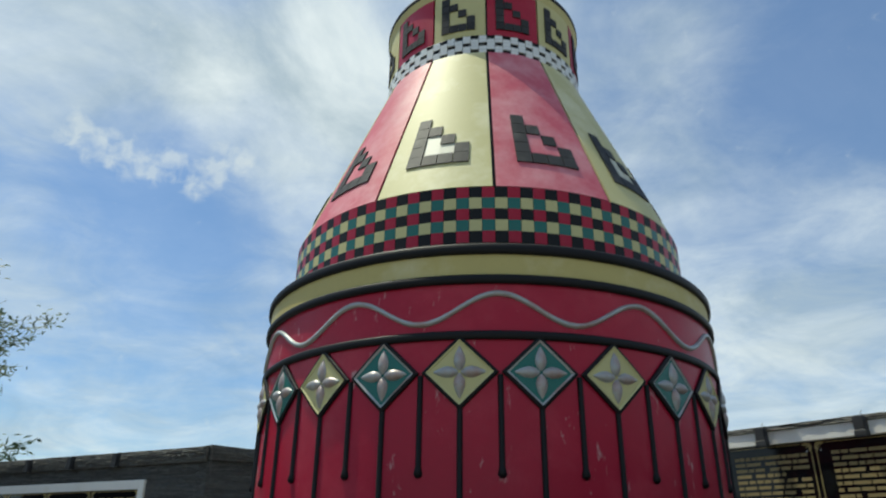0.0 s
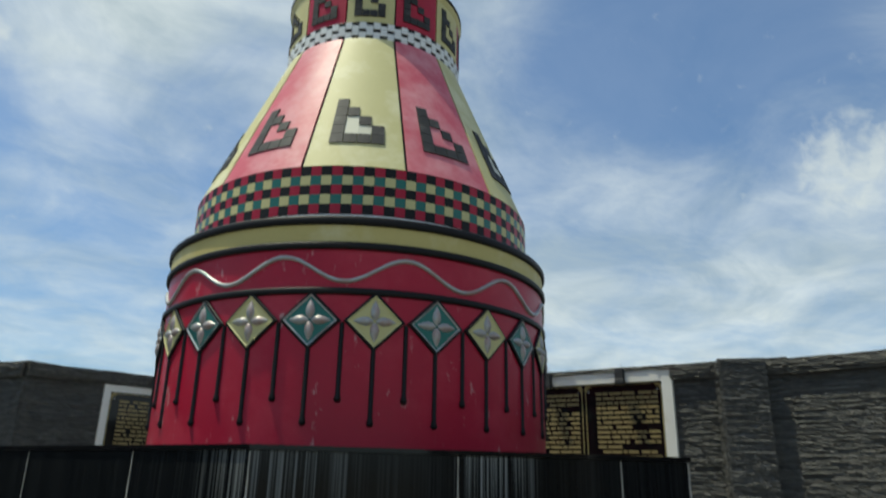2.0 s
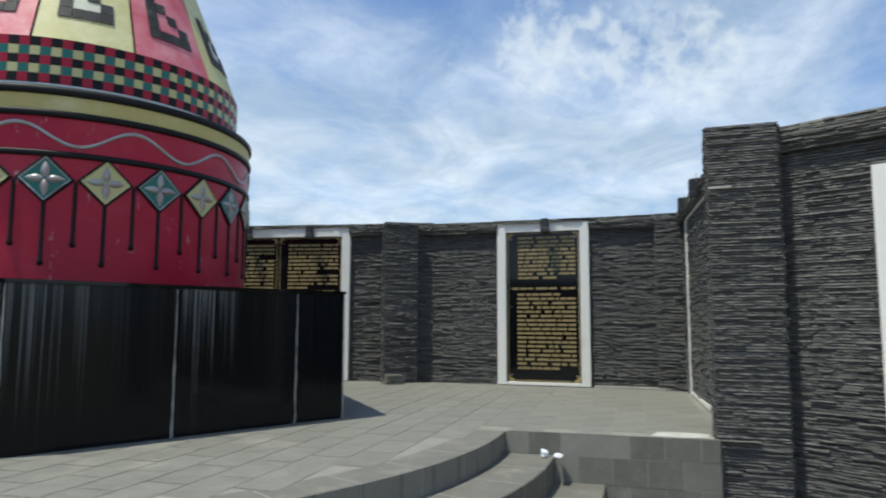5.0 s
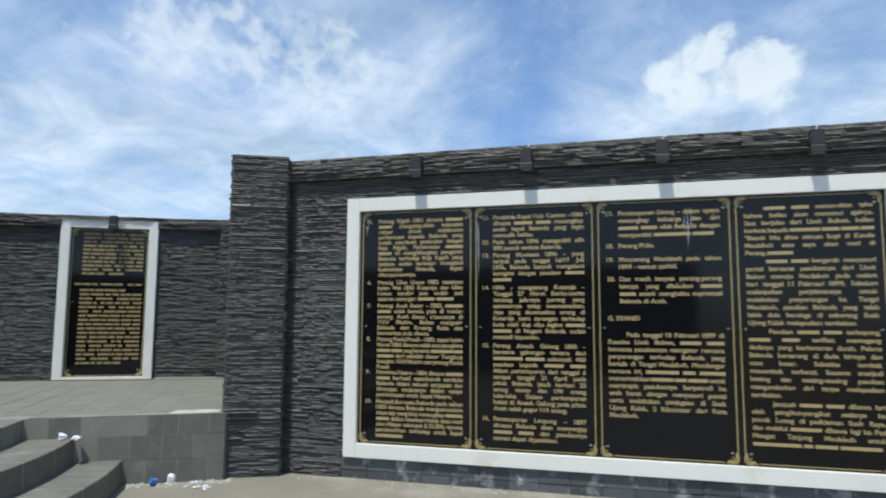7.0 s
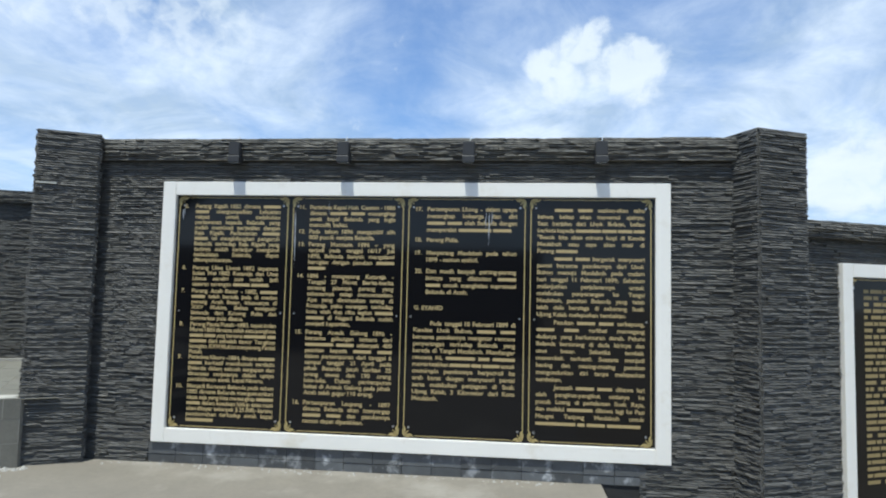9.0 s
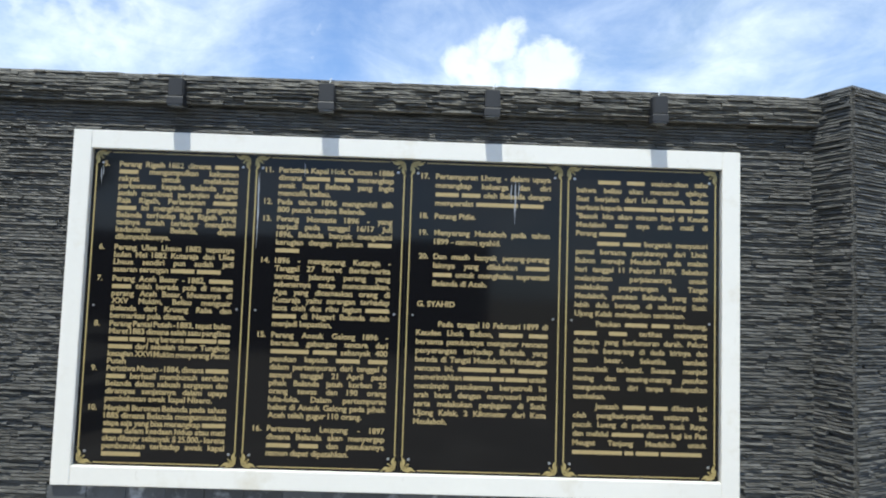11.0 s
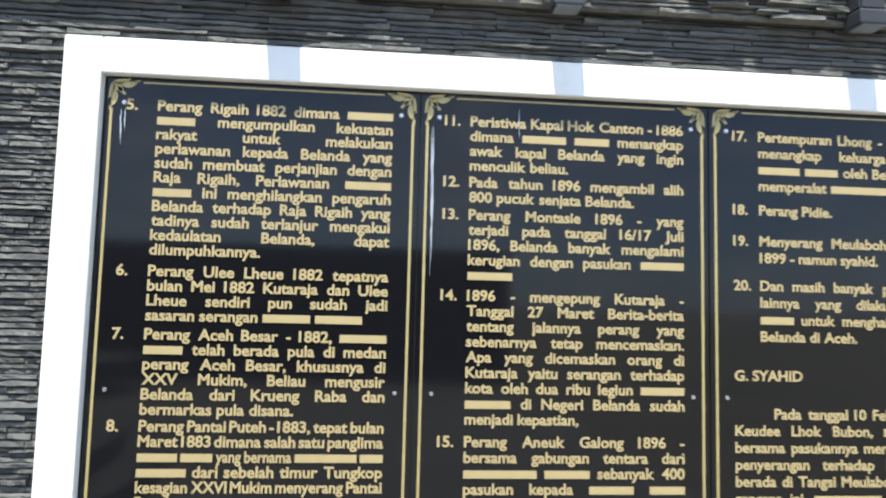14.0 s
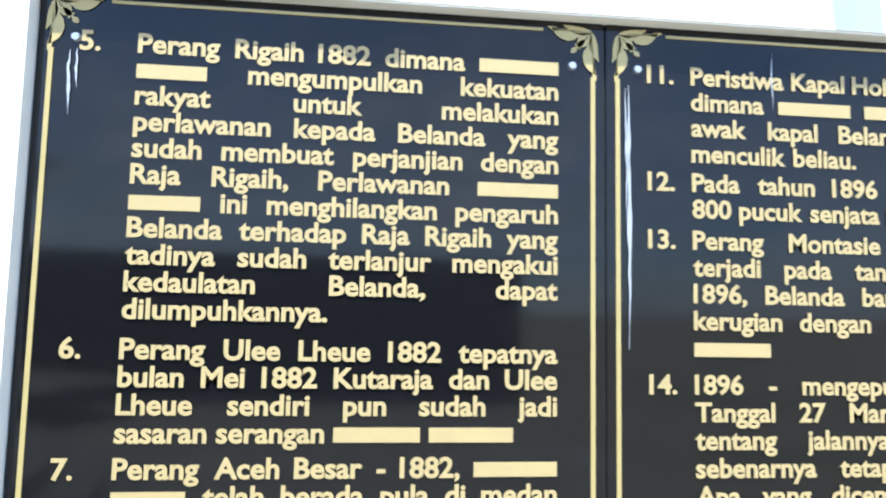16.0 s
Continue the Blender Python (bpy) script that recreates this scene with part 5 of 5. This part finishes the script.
# ---------------------------------------------------------------- plinth of polished slabs
PP = [(-0.755, 2.955), (1.970, 3.035), (2.85, 5.2), (1.9, 7.2), (-1.5, 7.2), (-2.50, 5.03)]
plinth = empty("plinth", pose(0, 0, 0), "polygonal plinth of polished black granite with lime streaks", "plinth")
shr = [(CX + (x - CX) * 0.998, CY + (y - CY) * 0.998) for x, y in PP]
part("core", prism_bm(shr, PLAT - 0.02, 1.71), GROUT, plinth)
for i in range(6):
    a, b = PP[i], PP[(i + 1) % 6]
    L = dist(a, b)
    cuts = {0: [0, 1.145, 2.22, L], 5: [0, 0.62, 1.74, L]}.get(i, [0, L / 2, L])
    face = line_frame(a, b)
    for u0, u1 in zip(cuts, cuts[1:]):
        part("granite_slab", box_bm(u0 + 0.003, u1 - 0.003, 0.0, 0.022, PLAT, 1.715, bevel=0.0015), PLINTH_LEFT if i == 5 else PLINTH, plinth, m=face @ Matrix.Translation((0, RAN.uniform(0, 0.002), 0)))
        gv, gf = [], []
        rg = random.Random(i * 10 + int(u0 * 10))
        n = 18
        for q in range(n + 1):
            z = PLAT + 0.004 + (1.70 - PLAT) * q / n
            wl_, wr_ = rg.uniform(0.002, 0.010) * (1.4 - q / n), rg.uniform(0.002, 0.010) * (1.4 - q / n)
            gv += [(u0 - wl_, -0.0022, z), (u0 + wr_, -0.0022, z), (u0 - wl_, 0.01, z), (u0 + wr_, 0.01, z)]
        for q in range(n):
            k = 4 * q
            gf += [(k, k + 1, k + 5, k + 4), (k, k + 4, k + 6, k + 2), (k + 1, k + 3, k + 7, k + 5)]
        ob = raw("grout_joint", gv, gf, GROUT, plinth)
        ob.matrix_basis = face
capb = prism_bm([(CX + (x - CX) * 1.006, CY + (y - CY) * 1.006) for x, y in PP], 1.716, 1.742)
part("cap_slab", capb, GRANITE, plinth, "black granite capping")

# ---------------------------------------------------------------- litter
stack = empty("stone_offcuts", pose(4.42, 5.36, PLAT, 0, 0, -20), "small stack of leftover stone tiles on the terrace", "stone pile")
for i, (dx, r) in enumerate(((0, 0), (0.012, 6), (-0.01, -4))):
    part("offcut", box_bm(-0.13 + 0.02 * i, 0.13, -0.10, 0.10, 0.0 + i * 0.045, 0.038 + i * 0.045, bevel=0.004), STEP, stack, m=pose(dx, 0, 0, 0, 0, r))


def crumpled(name, m, size, material, seed, label, category):
    rng = random.Random(seed)
    bm = bmesh.new()
    bmesh.ops.create_icosphere(bm, subdivisions=2, radius=0.5)
    for vert in bm.verts:
        k = rng.uniform(0.55, 1.1)
        vert.co = Vector((vert.co.x * size[0] * k, vert.co.y * size[1] * k, (vert.co.z + 0.45) * size[2] * k))
        vert.co.z = max(vert.co.z, 0.0)
    ob = part(name, bm, material, m=m)
    return tagged(ob, label, category, "litter on the steps")


crumpled("plastic_cup", pose(2.62, 1.22, 0.416), (0.09, 0.07, 0.07), PLASTIC, 1, "crumpled clear plastic cup lying on the step", "litter")
crumpled("plastic_wrapper", pose(2.68, 1.13, 0.416, 0, 0, 30), (0.19, 0.09, 0.035), PLASTIC, 2, "flattened white plastic wrapper on the step", "litter")
crumpled("plastic_bag", pose(3.02, 0.60, 0.002), (0.09, 0.08, 0.075), BLUEBAG, 3, "crumpled blue plastic bag on the court floor", "litter")
crumpled("plastic_bottle", pose(3.12, 0.50, 0.002, 0, 0, 50), (0.06, 0.08, 0.10), PLASTIC, 4, "crushed clear plastic bottle beside the steps", "litter")
for i in range(10):
    x, y = 3.06 + RAN.uniform(-0.08, 0.30), 0.50 - RAN.uniform(-0.05, 0.42)
    t = (x - 2.56) / 0.91
    if y > 1.53 - 1.48 * t - 0.06:
        y = 1.53 - 1.48 * t - RAN.uniform(0.08, 0.2)
    crumpled("paper_scrap", pose(x, y, 0.002, 0, 0, RAN.uniform(0, 180)), (0.05, 0.035, 0.018), PLASTIC, 20 + i, "small pale scrap of litter on the court floor", "litter")


# ---------------------------------------------------------------- tree behind the court wall
def tree(m, seed):
    rng = random.Random(seed)
    t = empty("tree", m, "slender tree with sparse feathery green foliage behind the wall", "tree")
    bm = bmesh.new()
    tips = []

    def limb(p, d, r, length, depth):
        steps = 5
        prev = None
        for i in range(steps + 1):
            rr = r * (1 - 0.55 * i / steps)
            s = d.orthogonal().normalized()
            w = d.cross(s)
            cur = [bm.verts.new(p + (s * math.cos(k * math.pi / 3) + w * math.sin(k * math.pi / 3)) * rr) for k in range(6)]
            if prev:
                for k in range(6):
                    bm.faces.new((prev[k], prev[(k + 1) % 6], cur[(k + 1) % 6], cur[k]))
            prev = cur
            if depth >= 2 and i > 0:
                tips.append((p.copy(), d.copy()))
            if depth < 3 and i >= 2:
                for _ in range(2 if depth else 3):
                    nd = (d * 0.5 + Vector((rng.uniform(-1, 1), rng.uniform(-1, 1), rng.uniform(-0.2, 0.6)))).normalized()
                    limb(p, nd, rr * 0.55, length * rng.uniform(0.45, 0.65), depth + 1)
            d = (d + Vector((rng.uniform(-0.2, 0.2), rng.uniform(-0.2, 0.2), rng.uniform(-0.08, 0.12)))).normalized()
            p = p + d * length / steps

    limb(Vector((0, 0, 0)), Vector((0.05, 0, 1)).normalized(), 0.17, 6.9, 0)
    part("trunk", bm, BARK, t, smooth=True)
    v, f = [], []
    for p, d in tips:
        for _ in range(24):
            c = p + Vector((rng.gauss(0, 0.16), rng.gauss(0, 0.16), rng.gauss(0, 0.12)))
            a = Vector((rng.uniform(-1, 1), rng.uniform(-1, 1), rng.uniform(-0.6, 0.6))).normalized()
            b = a.orthogonal().normalized()
            l, w = rng.uniform(0.06, 0.13), rng.uniform(0.02, 0.04)
            k = len(v)
            v += [tuple(c - a * l), tuple(c + b * w), tuple(c + a * l), tuple(c - b * w + Vector((0, 0, 0.01)))]
            f.append((k, k + 1, k + 2, k + 3))
    crown = raw("crown", v, f, LEAF, t, "loose crown of small leaves")
    return t


tree(pose(-16.55, 13.4, -0.62, 0, 0, 40), 5)

# ---------------------------------------------------------------- paving slabs of the terrace
RT = line_frame(RA, RB)
ux, uy = Vector(RT.col[0][:2]), Vector(RT.col[1][:2])
PW, PD = 0.46, 0.27
sheet_v, sheet_f, count = [], [], 0
tile_me = mesh_of(box_bm(0.004, PW - 0.004, 0.004, PD - 0.004, -0.006, 0.0), "paving_slab", PAVE)


def inside(x, y):
    """On the terrace, clear of walls, steps and plinth."""
    if math.hypot(x - CX, y - CY) < TREADS[0][0] - 0.34:
        pass
    else:
        ang = math.atan2(y - CY, x - CX) % (2 * math.pi)
        if STEP_LEFT < ang < A_RIGHT[0] + 0.02:
            return False
    for a, b in ((RA, RB), (W2A, W2B), (W3A, W3B), (WEA, WEB), (L1A, L1B)):
        u = Vector((b[0] - a[0], b[1] - a[1])).normalized()
        side = (x - a[0]) * -u.y + (y - a[1]) * u.x
        if (a, b) == (RA, RB):
            if side < 0.02 and (x - a[0]) * u.x + (y - a[1]) * u.y > -0.05:
                return False
        elif side > 0.03:
            return False
    return True


for i in range(-34, 24):
    for j in range(-18, 22):
        u, w = i * PD, j * PW + (i % 2) * PW / 2
        corners = [Vector((RA[0], RA[1])) + ux * (u + a) + uy * (w + b) for a, b in ((0.004, 0.004), (PD - 0.004, 0.004), (PD - 0.004, PW - 0.004), (0.004, PW - 0.004))]
        if not all(inside(c.x, c.y) for c in corners):
            if not any(inside(c.x, c.y) for c in corners):
                continue
        mid = sum(corners, Vector((0, 0))) / 4
        if not inside(mid.x, mid.y):
            continue
        z = PLAT + RAN.uniform(0.0, 0.0015)
        whole = all(inside(c.x, c.y) for c in corners)
        if whole and count < 300 and mid.x > 1.0 and mid.y < 5.2:
            m = Matrix.Identity(4)
            m.col[0][:2], m.col[1][:2] = uy, -ux
            m.col[3][:3] = (*(Vector((RA[0], RA[1])) + ux * (u + PD) + uy * w), z)
            link_mesh("paving_slab", tile_me, PAVE, terrace, m=m)
            count += 1
        else:
            k = len(sheet_v)
            sheet_v += [(c.x, c.y, z) for c in corners]
            sheet_f.append((k, k + 1, k + 2, k + 3))
ob = raw("paving_field", sheet_v, sheet_f, PAVE_FAR, terrace)
ob["kind"] = "stuff"
